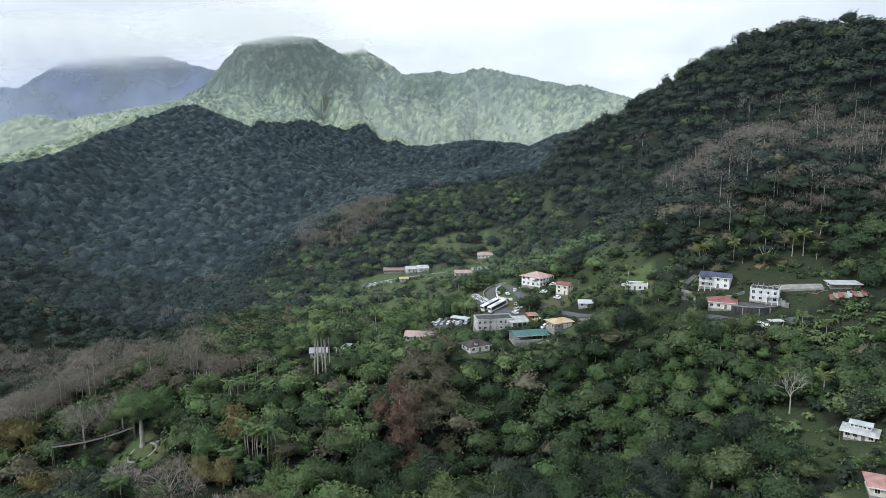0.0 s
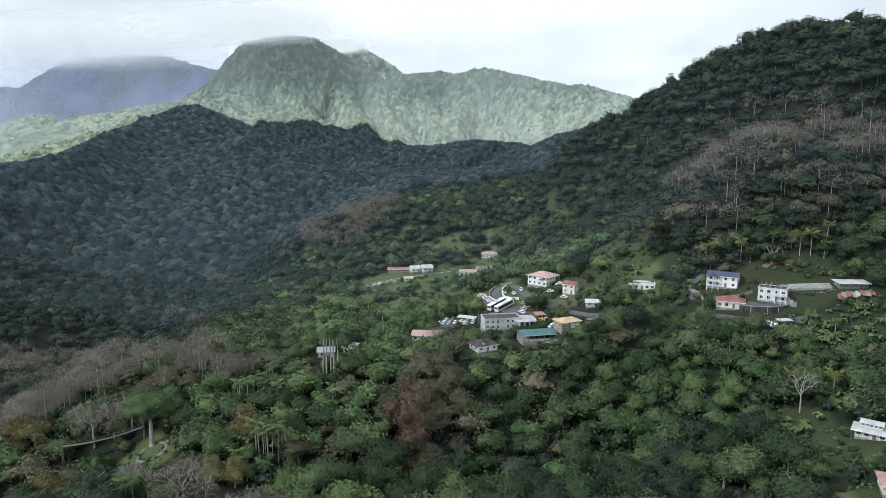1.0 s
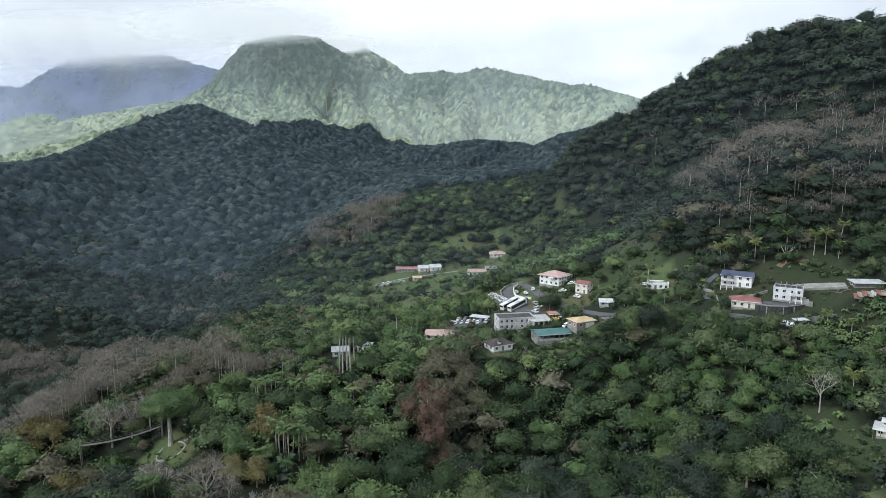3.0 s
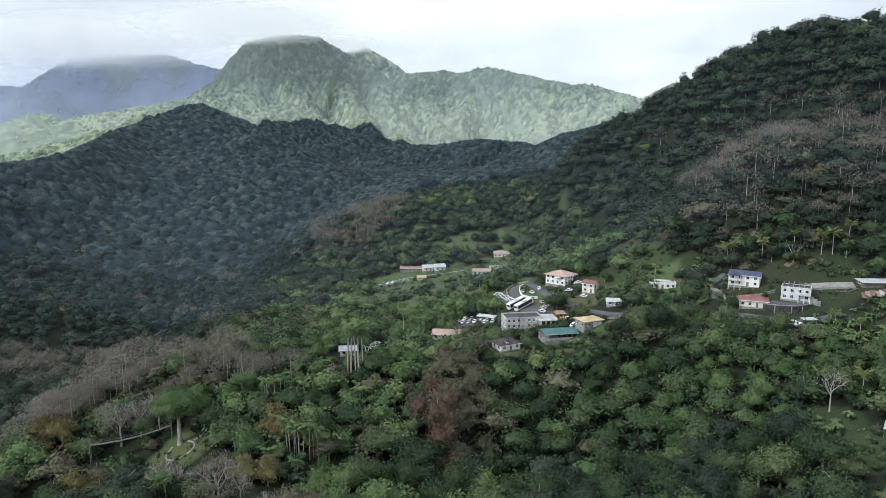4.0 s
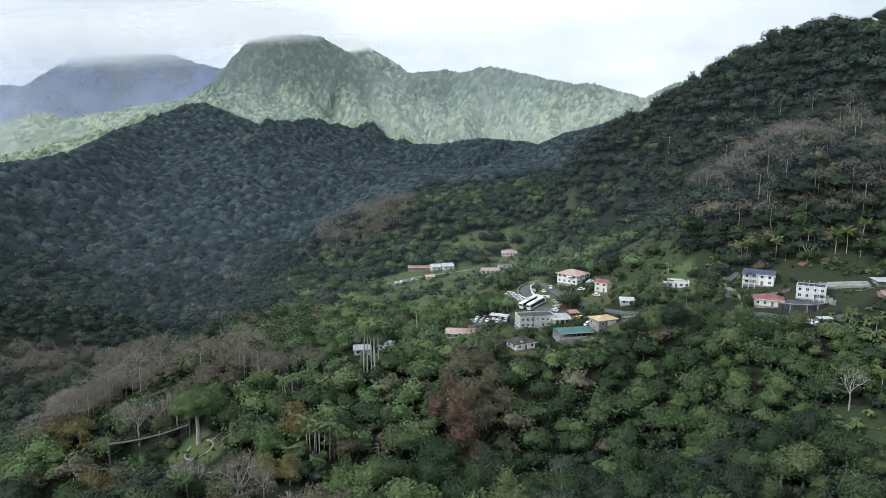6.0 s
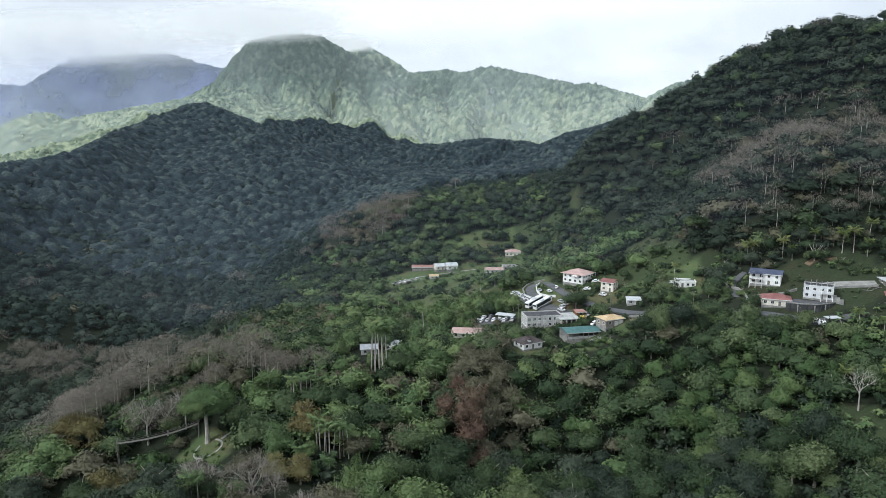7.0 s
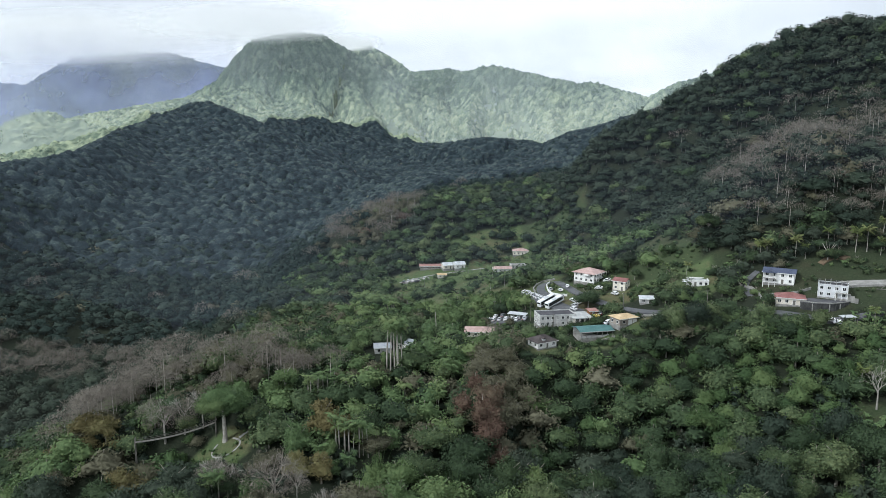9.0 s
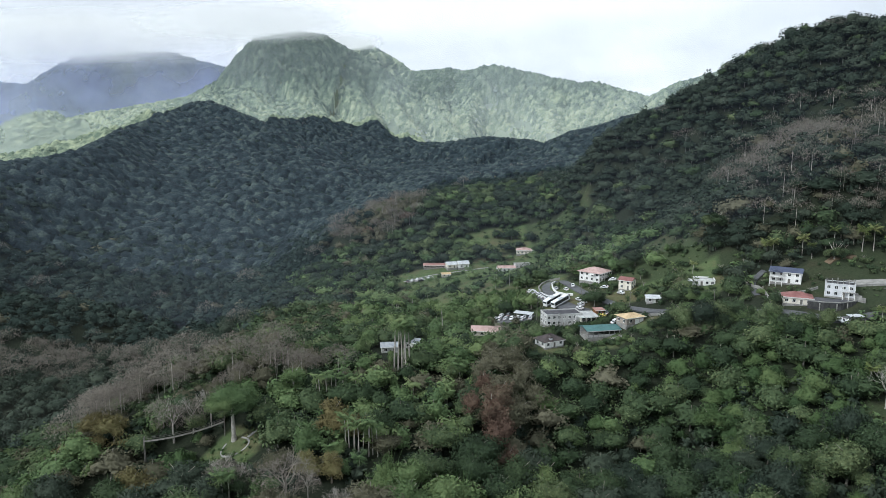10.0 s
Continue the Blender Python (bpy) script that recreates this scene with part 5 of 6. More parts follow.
window(t, pose(-2.6, -d / 2, 1.0))

# the open shelter with the teal roof
x, y, turn, w, d = PLAN["teal"]
t = thing("shelter", "long open shelter with low teal sheet roof on posts", "shelter", pose(x, y, ground_z(x, y - d / 2) + 1.2, 0, 0, turn))
part("slab", Shape().box(-w / 2, w / 2, -d / 2, d / 2, -4.5, 0), CONCRETE, t)
part("roof", roof_shape("gable", w, d, 2.9, 1.1, 0.6), TEALROOF, t)
ribs("gable", w, d, 2.9, 1.1, t, TEALROOF, 0.6, 0.9)
part("back_wall", Shape().box(-w / 2, w / 2, d / 2 - 0.2, d / 2, 0, 2.8), GREYWALL, t)
part("front_wall", Shape().box(-w / 2, w / 2, -d / 2, -d / 2 + 0.15, 0, 1.0), GREYWALL, t)
part("fascia", Shape().box(-w / 2 - 0.6, w / 2 + 0.6, -d / 2 - 0.66, -d / 2 - 0.61, 2.62, 2.9), GREYWALL, t)
for i in range(7):
    px = -w / 2 + 0.15 + (w - 0.3) * i / 6
    part("post", Shape().box(px - 0.1, px + 0.1, -d / 2 - 0.2, -d / 2, -2, 2.85), CONCRETE, t)

t, w, d, h = house("dark", "white cottage with dark brown hipped roof and small dormer", 1, "hip", 2.2, WHITE, DARKROOF, over=0.7)
for i, x in enumerate((-1.6,)):
    dm = part("dormer", Shape().box(x - 0.6, x + 0.6, -3.6, -1.2, h + 0.6, h + 1.5), PALEGREY, t)
    part("dormer_roof", Shape().add([(x - 0.85, -3.85, h + 1.45), (x + 0.85, -3.85, h + 1.45), (x, -3.85, h + 2.1), (x - 0.85, -0.9, h + 1.45), (x + 0.85, -0.9, h + 1.45), (x, -0.9, h + 2.1)], [(0, 1, 2), (5, 4, 3), (0, 2, 5, 3), (1, 4, 5, 2), (0, 3, 4, 1)]), DARKROOF, dm)
house("kiosk", "small orange timber kiosk by the car park", 1, "shed", 0.4, ORANGE, OLDRED, high=2.4, windows=("front",), doors=0, seams=False, category="kiosk", name="kiosk")

t, w, d, h = house("veranda_white", "small white flat-roofed house on the grassy slope", 1, "flat", 0, WHITE, AGEDWHITE, gap=2.4)
part("porch_roof", Shape().box(-w / 2 - 2.6, -w / 2 + 2.0, -d / 2 - 2.0, d / 2 - 1.5, 2.3, 2.45), GREYROOF, t)
for px, py in ((-w / 2 - 2.4, -d / 2 - 1.8), (-w / 2 + 1.8, -d / 2 - 1.8), (-w / 2 - 2.4, d / 2 - 1.8)):
    part("post", Shape().box(px - 0.08, px + 0.08, py - 0.08, py + 0.08, -2, 2.3), WHITE, t)

t, w, d, h = house("blue", "two-storey white house with dark blue gabled roof", 2, "gable", 1.5, WHITE, BLUEROOF, gap=3.0, over=0.6, high=2.45)
balcony(t, w, d, 2.45, -w / 2, -w / 2 + 5.2, 1.7)
part("porch_gable", Shape().add([(-w / 2 - 0.3, -d / 2 - 2.1, h), (-w / 2 + 5.4, -d / 2 - 2.1, h), (-w / 2 + 2.5, -d / 2 - 2.1, h + 1.2), (-w / 2 - 0.3, -d / 2 + 1, h), (-w / 2 + 5.4, -d / 2 + 1, h), (-w / 2 + 2.5, -d / 2 + 1, h + 1.2)],
                                [(0, 1, 2), (5, 4, 3), (0, 2, 5, 3), (1, 4, 5, 2), (0, 3, 4, 1)]), BLUEROOF, t)
t, w, d, h = house("red_hip", "single-storey cream house with red hipped roof", 1, "hip", 1.7, CREAM, REDROOF, gap=2.5, high=2.9)

# the unfinished house with starter columns on its roof
t, w, d, h = house("frame_top", "two-storey white unfinished house with bare concrete columns on its roof", 2, "flat", 0, PALEGREY, TAR, gap=2.6, high=2.6)
for i in range(6):
    for j in range(3):
        px, py = -w / 2 + 0.4 + (w - 0.8) * i / 5, -d / 2 + 0.4 + (d - 0.8) * j / 2
        part("column", Shape().box(px - 0.13, px + 0.13, py - 0.13, py + 0.13, h, h + 1.2 + 0.25 * ((i * 7 + j * 3) % 3)), CONCRETE, t)
for j in range(3):
    py = -d / 2 + 0.4 + (d - 0.8) * j / 2
    part("beam", Shape().box(-w / 2, w / 2, py - 0.09, py + 0.09, h + 1.1, h + 1.28), DARKSTONE, t)
balcony(t, w, d, 2.6, 1.0, w / 2, 1.5)
part("side_stair", Shape().box(w / 2 + 0.003, w / 2 + 4.0, -d / 2, -d / 2 + 2.2, -3, 0.4).box(w / 2 + 0.003, w / 2 + 2.6, -d / 2, -d / 2 + 2.2, 0.4, 1.2).box(w / 2 + 0.003, w / 2 + 1.2, -d / 2, -d / 2 + 2.2, 1.2, 2.0), CONCRETE, t)

# dark timber wall stands in for the shade under the open front
t, w, d, h = house("long_shed", "long shed with pale sheet roof, dark wall for its shaded open front", 1, "shed", 0.5, TIMBER, GREYROOF, high=2.0, over=0.7, windows=("left",), doors=0, drop=0.3, category="shed", name="shed")
for i in range(8):
    x, y = 162 + i * 1.9, 266.8 + (i % 3) * 0.35
    sh = Shape().box(-1.0, 1.0, -3.0, 3.0, 0, 0.08).box(-0.95, 0.95, -2.9, 2.9, 0.1, 0.18)
    tagged(new("roof_sheet", sh.mesh("roof_sheet", (REDROOF, TAUPE, REDROOF, TAUPE, AGEDWHITE)[i % 5])), "stack of old red and white roof sheets on the yard", "roof sheet", "sheets on the yard").matrix_world = pose(x, y, ground_z(x, y) + 0.6, 11, 2 * (i % 3), -27 + 5 * (i % 2))
for i in range(7):
    x, y, turn = 156.5 + 0.9 * i, 271.5 + 0.9 * ((i * 5) % 4), -30 + 23 * ((i * 3) % 5)
    sh = Shape().box(-1.8, 1.8, -0.14, 0.14, 0, 0.22)
    tagged(new("timber_beam", sh.mesh("timber_beam", TIMBER)), "old grey timber beam lying beside the yard", "beam", "beams beside the yard").matrix_world = on_slope(x, y, turn, 0.12)
house("low_red", "low house with rusty pink roof among trees", 1, "gable", 1.2, CREAM, PINKROOF, high=2.6)
house("hut", "white hut with grey lean-to roof", 1, "shed", 0.7, WHITE, OLDTIN, high=2.8, windows=("front",), category="hut", name="hut")
house("tin", "small grey tin-roofed shed under the palms", 1, "gable", 1.2, GREYWALL, OLDTIN, high=2.7, windows=("front",), category="shed", name="shed")
house("far_red", "cream house with faded red roof on the upper meadow", 1, "hip", 1.6, CREAM, PINKROOF, high=3.2)
house("far_pink", "low house with pinkish roof at the meadow edge", 1, "gable", 1.2, WHITE, PINKROOF, high=2.8)
house("far_annex", "low grey flat-roofed outbuilding", 1, "flat", 0, GREYWALL, CONCRETE, high=2.6)
house("twin_a", "small white-roofed house on the meadow", 1, "gable", 1.5, CREAM, GREYROOF, high=2.8, drop=-1.2)
house("twin_b", "white house with pale grey gabled roof", 1, "gable", 1.6, WHITE, GREYROOF, high=3.1, drop=-1.2)
house("ruin", "weathered timber shacks with rusty roof", 1, "shed", 0.6, TAUPE, OLDRED, high=2.5, gap=2.2)
house("cottage", "small pale yellow cottage", 1, "gable", 0.9, CREAM, TANROOF, high=2.2)
house("green_shed", "small pale green-roofed shed beside the road", 1, "gable", 1.0, GREYWALL, GREYROOF, high=2.3, category="shed", name="shed")
t, w, d, h = house("hill_white", "white house with wide veranda roof on the grassy slope", 1, "hip", 0.9, CREAM, AGEDWHITE, high=2.4, over=1.1, gap=1.9)
part("roof_lantern", Shape().box(-w / 2 + 1.2, w / 2 - 1.2, -0.6, d / 2 - 0.6, h + 0.5, h + 1.7), WHITE, t)
for i in range(5):
    window(t, pose(-w / 2 + 1.8 + i * (w - 3.6) / 4, -0.6, h + 0.95), 0.7, 0.55)
part("lantern_roof", roof_shape("shed", w - 2.4, d / 2, h + 1.75, 0.3, 0.4), GREYROOF, t, m=pose(0, d / 4 - 0.6, 0))
for i in range(6):
    px = -w / 2 - 0.8 + (w + 1.6) * i / 5
    part("post", Shape().box(px - 0.07, px + 0.07, -d / 2 - 0.95, -d / 2 - 0.8, -2, 2.35), TIMBER, t)
house("hill_red", "cream house with faded red hipped roof at the slope's foot", 1, "hip", 1.8, CREAM, OLDRED, over=0.8)


# ---- vehicles ----
def car_parts(paint):
    prof = [(-2.1, 0.35), (-2.15, 0.75), (-1.95, 0.95), (-1.55, 1.0), (-0.95, 1.42), (0.65, 1.46), (1.25, 1.02), (2.0, 0.88), (2.15, 0.6), (2.1, 0.33)]
    body = Shape()
    for yy, k in ((-0.84, 1.0), (0.84, 1.0)):
        body.v += [(px, yy * (0.86 if pz > 1.2 else 1), pz) for px, pz in prof]
    n = len(prof)
    body.f += [tuple(range(n))[::-1], tuple(range(n, 2 * n))] + [(i, (i + 1) % n, n + (i + 1) % n, n + i) for i in range(n)]
    glass = Shape()
    for s in (-1, 1):
        glass.add([(-1.3, s * 0.83, 1.04), (0.95, s * 0.84, 1.04), (0.5, s * 0.745, 1.38), (-0.85, s * 0.745, 1.36)], [(0, 1, 2, 3)])
    glass.add([(-1.50, -0.7, 1.07), (-1.50, 0.7, 1.07), (-1.01, 0.62, 1.41), (-1.01, -0.62, 1.41)], [(0, 1, 2, 3)])
    glass.add([(1.24, -0.72, 1.06), (1.24, 0.72, 1.06), (0.73, 0.64, 1.44), (0.73, -0.64, 1.44)], [(0, 1, 2, 3)])
    return body.mesh("body", PAINT[paint]), glass.mesh("windows", GLASS)


TYRE = Shape().disc((0, 0, 0), True, 0.32, 0.11).mesh("tyre", RUBBER)
RIM = Shape().disc((0, 0, 0), True, 0.19, 0.125, 8).mesh("rim", METALRIM)
TAIL = Shape().box(-0.04, 0.04, -0.16, 0.16, -0.08, 0.08).mesh("tail_light", REDLIGHT)
HEAD = Shape().box(-0.04, 0.04, -0.18, 0.18, -0.08, 0.08).mesh("headlight", CLEARLIGHT)
CARS = {k: car_parts(k) for k in PAINT}


def car(x, y, turn, paint, words="beside the road", lift=0.3):
    t = thing("car", f"{paint} car parked {words}", "car", on_slope(x, y, turn, lift), "parked cars")
    body, glass = CARS[paint]
    part("body", body, None, t)
    part("windows", glass, None, t)
    for px in (-1.3, 1.32):
        for py in (-0.78, 0.78):
            wheel = part("wheel", RIM, None, t, "", pose(px, py, 0.32))
            part("tyre", TYRE, None, wheel)
    for s in (-0.55, 0.55):
        part("tail_light", TAIL, None, t, "", pose(-2.12, s, 0.78))
        part("headlight", HEAD, None, t, "", pose(2.09, s, 0.72))


def coach(x, y, turn):
    t = thing("coach", "white touring coach with dark windows in the car park", "bus", on_slope(x, y, turn, 0.5, level=True), "coaches in the car park")
    L, W, H = 12.0, 2.5, 3.35
    body = Shape()
    prof = [(-L / 2, 0.4), (-L / 2, 3.1), (-L / 2 + 0.25, H), (L / 2 - 0.7, H), (L / 2 - 0.15, 2.6), (L / 2, 1.2), (L / 2, 0.4)]
    n = len(prof)
    for s in (-1, 1):
        body.v += [(a, s * W / 2 * (0.95 if b > 3 else 1), b) for a, b in prof]
    body.f += [tuple(range(n))[::-1], tuple(range(n, 2 * n))] + [(i, (i + 1) % n, n + (i + 1) % n, n + i) for i in range(n)]
    part("body", body, PAINT["white"], t)
    for s in (-1, 1):
        for i in range(7):
            a = -L / 2 + 0.5 + i * 1.52
            part("window", Shape().box(a, a + 1.44, s * W / 2 - 0.02, s * W / 2 + 0.02, 1.3, 2.95), GLASS, t)
    part("windscreen", Shape().add([(L / 2 - 0.01, -1.1, 1.25), (L / 2 - 0.01, 1.1, 1.25), (L / 2 - 0.16, 1.05, 2.62), (L / 2 - 0.16, -1.05, 2.62), (L / 2 + 0.02, -1.1, 1.25), (L / 2 + 0.02, 1.1, 1.25), (L / 2 - 0.12, 1.05, 2.62), (L / 2 - 0.12, -1.05, 2.62)],
                                   [(4, 5, 6, 7), (0, 1, 5, 4), (1, 2, 6, 5), (2, 3, 7, 6), (3, 0, 4, 7)]), GLASS, t)
    part("rear_window", Shape().box(-L / 2 - 0.02, -L / 2 + 0.02, -1.0, 1.0, 1.9, 2.8), GLASS, t)
    part("roof_unit", Shape().box(-1.6, 1.2, -0.8, 0.8, H, H + 0.22), PAINT["silver"], t)
    part("skirt", Shape().box(-L / 2 + 0.1, L / 2 - 0.1, -W / 2 - 0.012, W / 2 + 0.012, 0.45, 0.8), PAINT["grey"], t)
    for px in (-3.6, -2.3, 3.8):
        for s in (-1, 1):
            wheel = part("wheel", RIM, None, t, "", pose(px, s * 1.18, 0.48) @ Matrix.Scale(1.5, 4))
            part("tyre", TYRE, None, wheel)


coach(24.5, 326.5, 40)
coach(27.8, 322.2, 40)
for i in range(10):
    car(17.5 + i * 0.72 + RNG.uniform(-0.7, 0.7), 362 - i * 3.05 + RNG.uniform(-0.4, 0.4), 14 + RNG.uniform(-14, 14), ("white", "white", "silver", "white", "white", "silver", "white", "white", "white", "silver")[i], "in a row in the car park")
for a in [(30.5, 352, 100, "silver", "on the road bend"), (34.8, 345, 100, "white", "on the road bend"), (39.5, 350, 80, "white", "beside the road"), (33, 331.5, 70, "black", "in the car park"), (37, 323, 105, "white", "in the car park"), (38.5, 318.5, 110, "white", "in the car park"),
          (36.5, 315.5, 110, "silver", "in the car park"), (35.4, 311.8, 115, "white", "in the car park"), (58.5, 341, 150, "white", "beside the pink-roofed house"), (57, 319, 120, "white", "below the small house"), (52.2, 333, 140, "white", "on the grass"), (42.5, 297.5, 170, "yellow", "on the forecourt"),
          (46.5, 289, 30, "white", "beside the garage"), (49, 306, 120, "grey", "on the road"), (76, 283.4, 160, "white", "on the road"), (66, 362, 170, "white", "on the upper meadow"), (46, 300, 60, "black", "on the forecourt"), (44, 302.5, 60, "grey", "on the forecourt"), (54, 301, 125, "black", "on the road"),
          (-3, 319.5, 70, "white", "behind the low house"), (0, 318.2, 70, "silver", "behind the low house"), (3, 317, 70, "white", "behind the low house"), (6, 315.6, 70, "white", "behind the low house"), (9, 314.4, 70, "silver", "behind the low house"), (-1.5, 325, 65, "white", "behind the low house"), (2, 323.5, 65, "grey", "behind the low house"),
          (-57, 475, 80, "grey", "on the meadow"), (-53.6, 475.6, 80, "white", "on the meadow"), (-50, 476.4, 80, "white", "on the meadow"), (-45.5, 477.6, 80, "silver", "on the meadow"), (-41.5, 478.4, 80, "white", "on the meadow"), (-47, 472, 20, "black", "on the meadow"),
          (128, 258.8, 165, "white", "below the retaining wall"), (130.6, 257.0, 168, "white", "below the retaining wall"), (5, 313.4, 70, "white", "behind the low house"), (7.5, 312.6, 70, "white", "behind the low house"), (-5, 322, 66, "white", "behind the low house"), (11.5, 311.6, 72, "silver", "behind the low house")]:
    car(*a)

# canopies over parking places
for x, y, turn, w, d in ((8.5, 316, -24, 9, 4), (134.5, 257.6, 8, 5.5, 2.8)):
    t = thing("carport", "pale sheet carport on slim posts", "carport", pose(x, y, ground_z(x, y), 0, 0, turn), "carports")
    part("roof", roof_shape("shed", w, d, 2.5, 0.25, 0.2), GREYROOF, t)
    for px in (-w / 2 + 0.2, w / 2 - 0.2):
        for py in (-d / 2 + 0.2, d / 2 - 0.2):
            part("post", Shape().box(px - 0.06, px + 0.06, py - 0.06, py + 0.06, -1.5, 2.55), CONCRETE, t)


# ---- poles and wires ----
def utility_pole(x, y, high, arm=1.6, turn=20):
    t = thing("utility_pole", "grey timber utility pole with crossarm", "pole", pose(x, y, ground_z(x, y), 0, 0, turn), "utility poles")
    part("pole", Shape().tube([(0, 0, -1), (0, 0, high)], [0.17, 0.11], 8), TIMBER, t)
    part("crossarm", Shape().box(-arm / 2, arm / 2, -0.06, 0.06, high - 0.6, high - 0.48), TIMBER, t)
    for k in (-0.42, 0, 0.42):
        part("insulator", Shape().disc((k * arm, 0, high - 0.40), False, 0.06, 0.08, 6), WHITE, t)
    return Vector((x, y, ground_z(x, y) + high - 0.35))


tops = [utility_pole(*a) for a in ((21.5, 289, 9), (55.5, 298.5, 8.5), (40, 331, 7), (88, 283, 8.5), (14, 309, 9), (-2, 330, 8))]
for a, b in ((0, 1), (1, 3), (1, 2), (0, 4), (4, 5)):
    pts = [tops[a].lerp(tops[b], k / 8) - Vector((0, 0, 1.2 * 4 * (k / 8) * (1 - k / 8))) for k in range(9)]
    tagged(new("cable", Shape().tube(pts, [0.018] * 9, 3).mesh("cable", RUBBER)), "thin dark overhead cable between poles", "cable", "overhead cables")


# ---- rope footbridge under the trees ----
def footbridge(a, b, sag=1.1):
    a, b = Vector(a), Vector(b)
    t = thing("footbridge", "narrow rope footbridge with slatted deck between trees", "footbridge", pose(0, 0, 0))
    n = 64
    side_way = (b - a).cross(Vector((0, 0, 1))).normalized() * 0.6

    def at(k):
        return a.lerp(b, k) - Vector((0, 0, sag * 4 * k * (1 - k)))
    turn = math.degrees(math.atan2(b.y - a.y, b.x - a.x))
    slat = Shape().box(-0.17, 0.17, -0.6, 0.6, -0.03, 0.03).mesh("slat", TIMBER)
    for i in range(n):
        p = at((i + 0.5) / n)
        part("slat", slat, None, t, "", pose(*p, 0, 0, turn))
    for s in (-1, 1):
        for up in (0.0, 0.55, 1.1):
            part("rope", Shape().tube([at(k / 16) + side_way * s + Vector((0, 0, up)) for k in range(17)], [0.028] * 17, 4), TIMBER, t)
        for i in range(17):
            p = at(i / 16) + side_way * s
            part("tie", Shape().tube([p, p + Vector((0, 0, 1.1))], [0.03, 0.03], 3), TIMBER, t)
    for e in (a, b):
        for s in (-1, 1):
            q = e + side_way * s * 1.2
            part("anchor_post", Shape().tube([(q.x, q.y, ground_z(q.x, q.y) - 1), (q.x, q.y, e.z + 1.6)], [0.16, 0.13], 6), TIMBER, t)


footbridge((-131, 207, -20), (-106, 213, -15.6))

# ---- single palms and trees ----
def palm_kit(high, radius, hue, count=15, length=3.6, droop=1.0, wide=0.75, rise=0.55, bark=PALEBARK, lean=0.05, whole=False):
    v, q = paddles(count, length, wide, high) if whole else fronds(count, length, 10, droop, high, wide, rise)
    sh = Shape()
    bx, by = RNG.uniform(-lean, lean) * high, RNG.uniform(-lean, lean) * high
    v[:, 0] += bx
    v[:, 1] += by
    sh.tube([(bx * s * s, by * s * s, high * s - 0.8 * (s == 0)) for s in (0, 0.1, 0.35, 0.7, 1.0)], [radius * 1.5, radius, radius * 0.95, radius * 0.85, radius * 0.7], 7)
    return sh.mesh("trunk", bark), bulk("fronds", v, q, LEAF[hue][0])


PALMS = dict(
    royal=[palm_kit(15.0, 0.22, "fresh", 26, 3.1, 1.35, 0.95, 0.75) for _ in range(3)],
    coconut=[palm_kit(8.5, 0.17, "golden", 30, 3.4, 0.95, 1.05, 0.8, lean=0.1) for _ in range(3)],
    areca=[palm_kit(8.0, 0.12, "fresh", 11, 2.6, 1.5, 0.6, 1.15) for _ in range(3)],
    fan=[palm_kit(5.5, 0.14, "fresh", 16, 3.4, 1.0, 1.1, 0.7) for _ in range(2)],
    banana=[palm_kit(1.8, 0.16, "fresh", 9, 2.3, wide=0.42, bark=LEAF["bamboo"][0], whole=True) for _ in range(3)])
PALM_WORDS = dict(royal="tall royal palm with smooth pale trunk", coconut="coconut palm with yellowish drooping fronds", areca="slender palm with pale stem in a dense group", fan="green palm with broad arching fronds", banana="banana plant with broad light green leaves")


def palm(kind, x, y, size=1.0):
    kit = PALMS[kind][int(RNG.integers(0, len(PALMS[kind])))]
    t = thing("banana_plant" if kind == "banana" else "palm_tree", PALM_WORDS[kind], "banana plant" if kind == "banana" else "palm", pose(x, y, ground_z(x, y), 0, 0, float(RNG.uniform(0, 360))) @ Matrix.Scale(size, 4), kind + " plants")
    part("trunk", kit[0], None, t)
    part("crown", kit[1], None, t)


for a in ((-50.5, 248), (-48.8, 245.5), (-47.4, 248.5), (-45.8, 246), (-44.5, 248.5), (-46.8, 250.5)):
    palm("royal", *a, RNG.uniform(1.25, 1.5))
palm("royal", -31.5, 302, 1.0)
for a in ((122, 307.5, 1.05), (125, 307, 1.0), (136, 303, 1.0), (139, 300, 0.7), (160, 297, 1.1), (164.5, 296, 1.15), (169, 293, 0.8), (173, 299, 1.0), (91, 317, 0.7), (150, 302, 0.9), (144.5, 256, 0.75), (152, 252, 0.7), (118, 221, 0.9), (130, 214, 1.0)):
    palm("coconut", *a)
for i in range(16):
    palm("areca", -76 + 1.0 * i + RNG.uniform(-0.8, 0.8), 223 + RNG.uniform(-3, 3), RNG.uniform(1.0, 1.35))
for i in range(12):
    palm("areca", -62 + 0.9 * i + RNG.uniform(-0.6, 0.6), 192 + RNG.uniform(-3, 3), RNG.uniform(1.1, 1.5))
for i in range(9):
    palm("areca", -98 + 0.7 * i + RNG.uniform(-0.6, 0.6), 176 + RNG.uniform(-3, 3), RNG.uniform(0.9, 1.2))
for a in ((-42, 226), (-38, 231), (-55, 232), (-30, 222), (-66, 187), (-56, 182), (-86, 236), (-25, 244), (-60, 250), (-70, 246), (-35, 256)):
    palm("fan", *a, RNG.uniform(0.9, 1.25))
for i in range(130):
    palm("banana", 137 + RNG.uniform(0, 38), 242 + RNG.uniform(0, 19), RNG.uniform(0.7, 1.2))
for i in range(14):
    palm("banana", 108 + RNG.uniform(-3, 3), 303 + RNG.uniform(-9, 9), RNG.uniform(0.9, 1.5))
for i in range(10):
    palm("banana", 106 + RNG.uniform(0, 14), 196 + RNG.uniform(0, 8), RNG.uniform(0.7, 1.2))
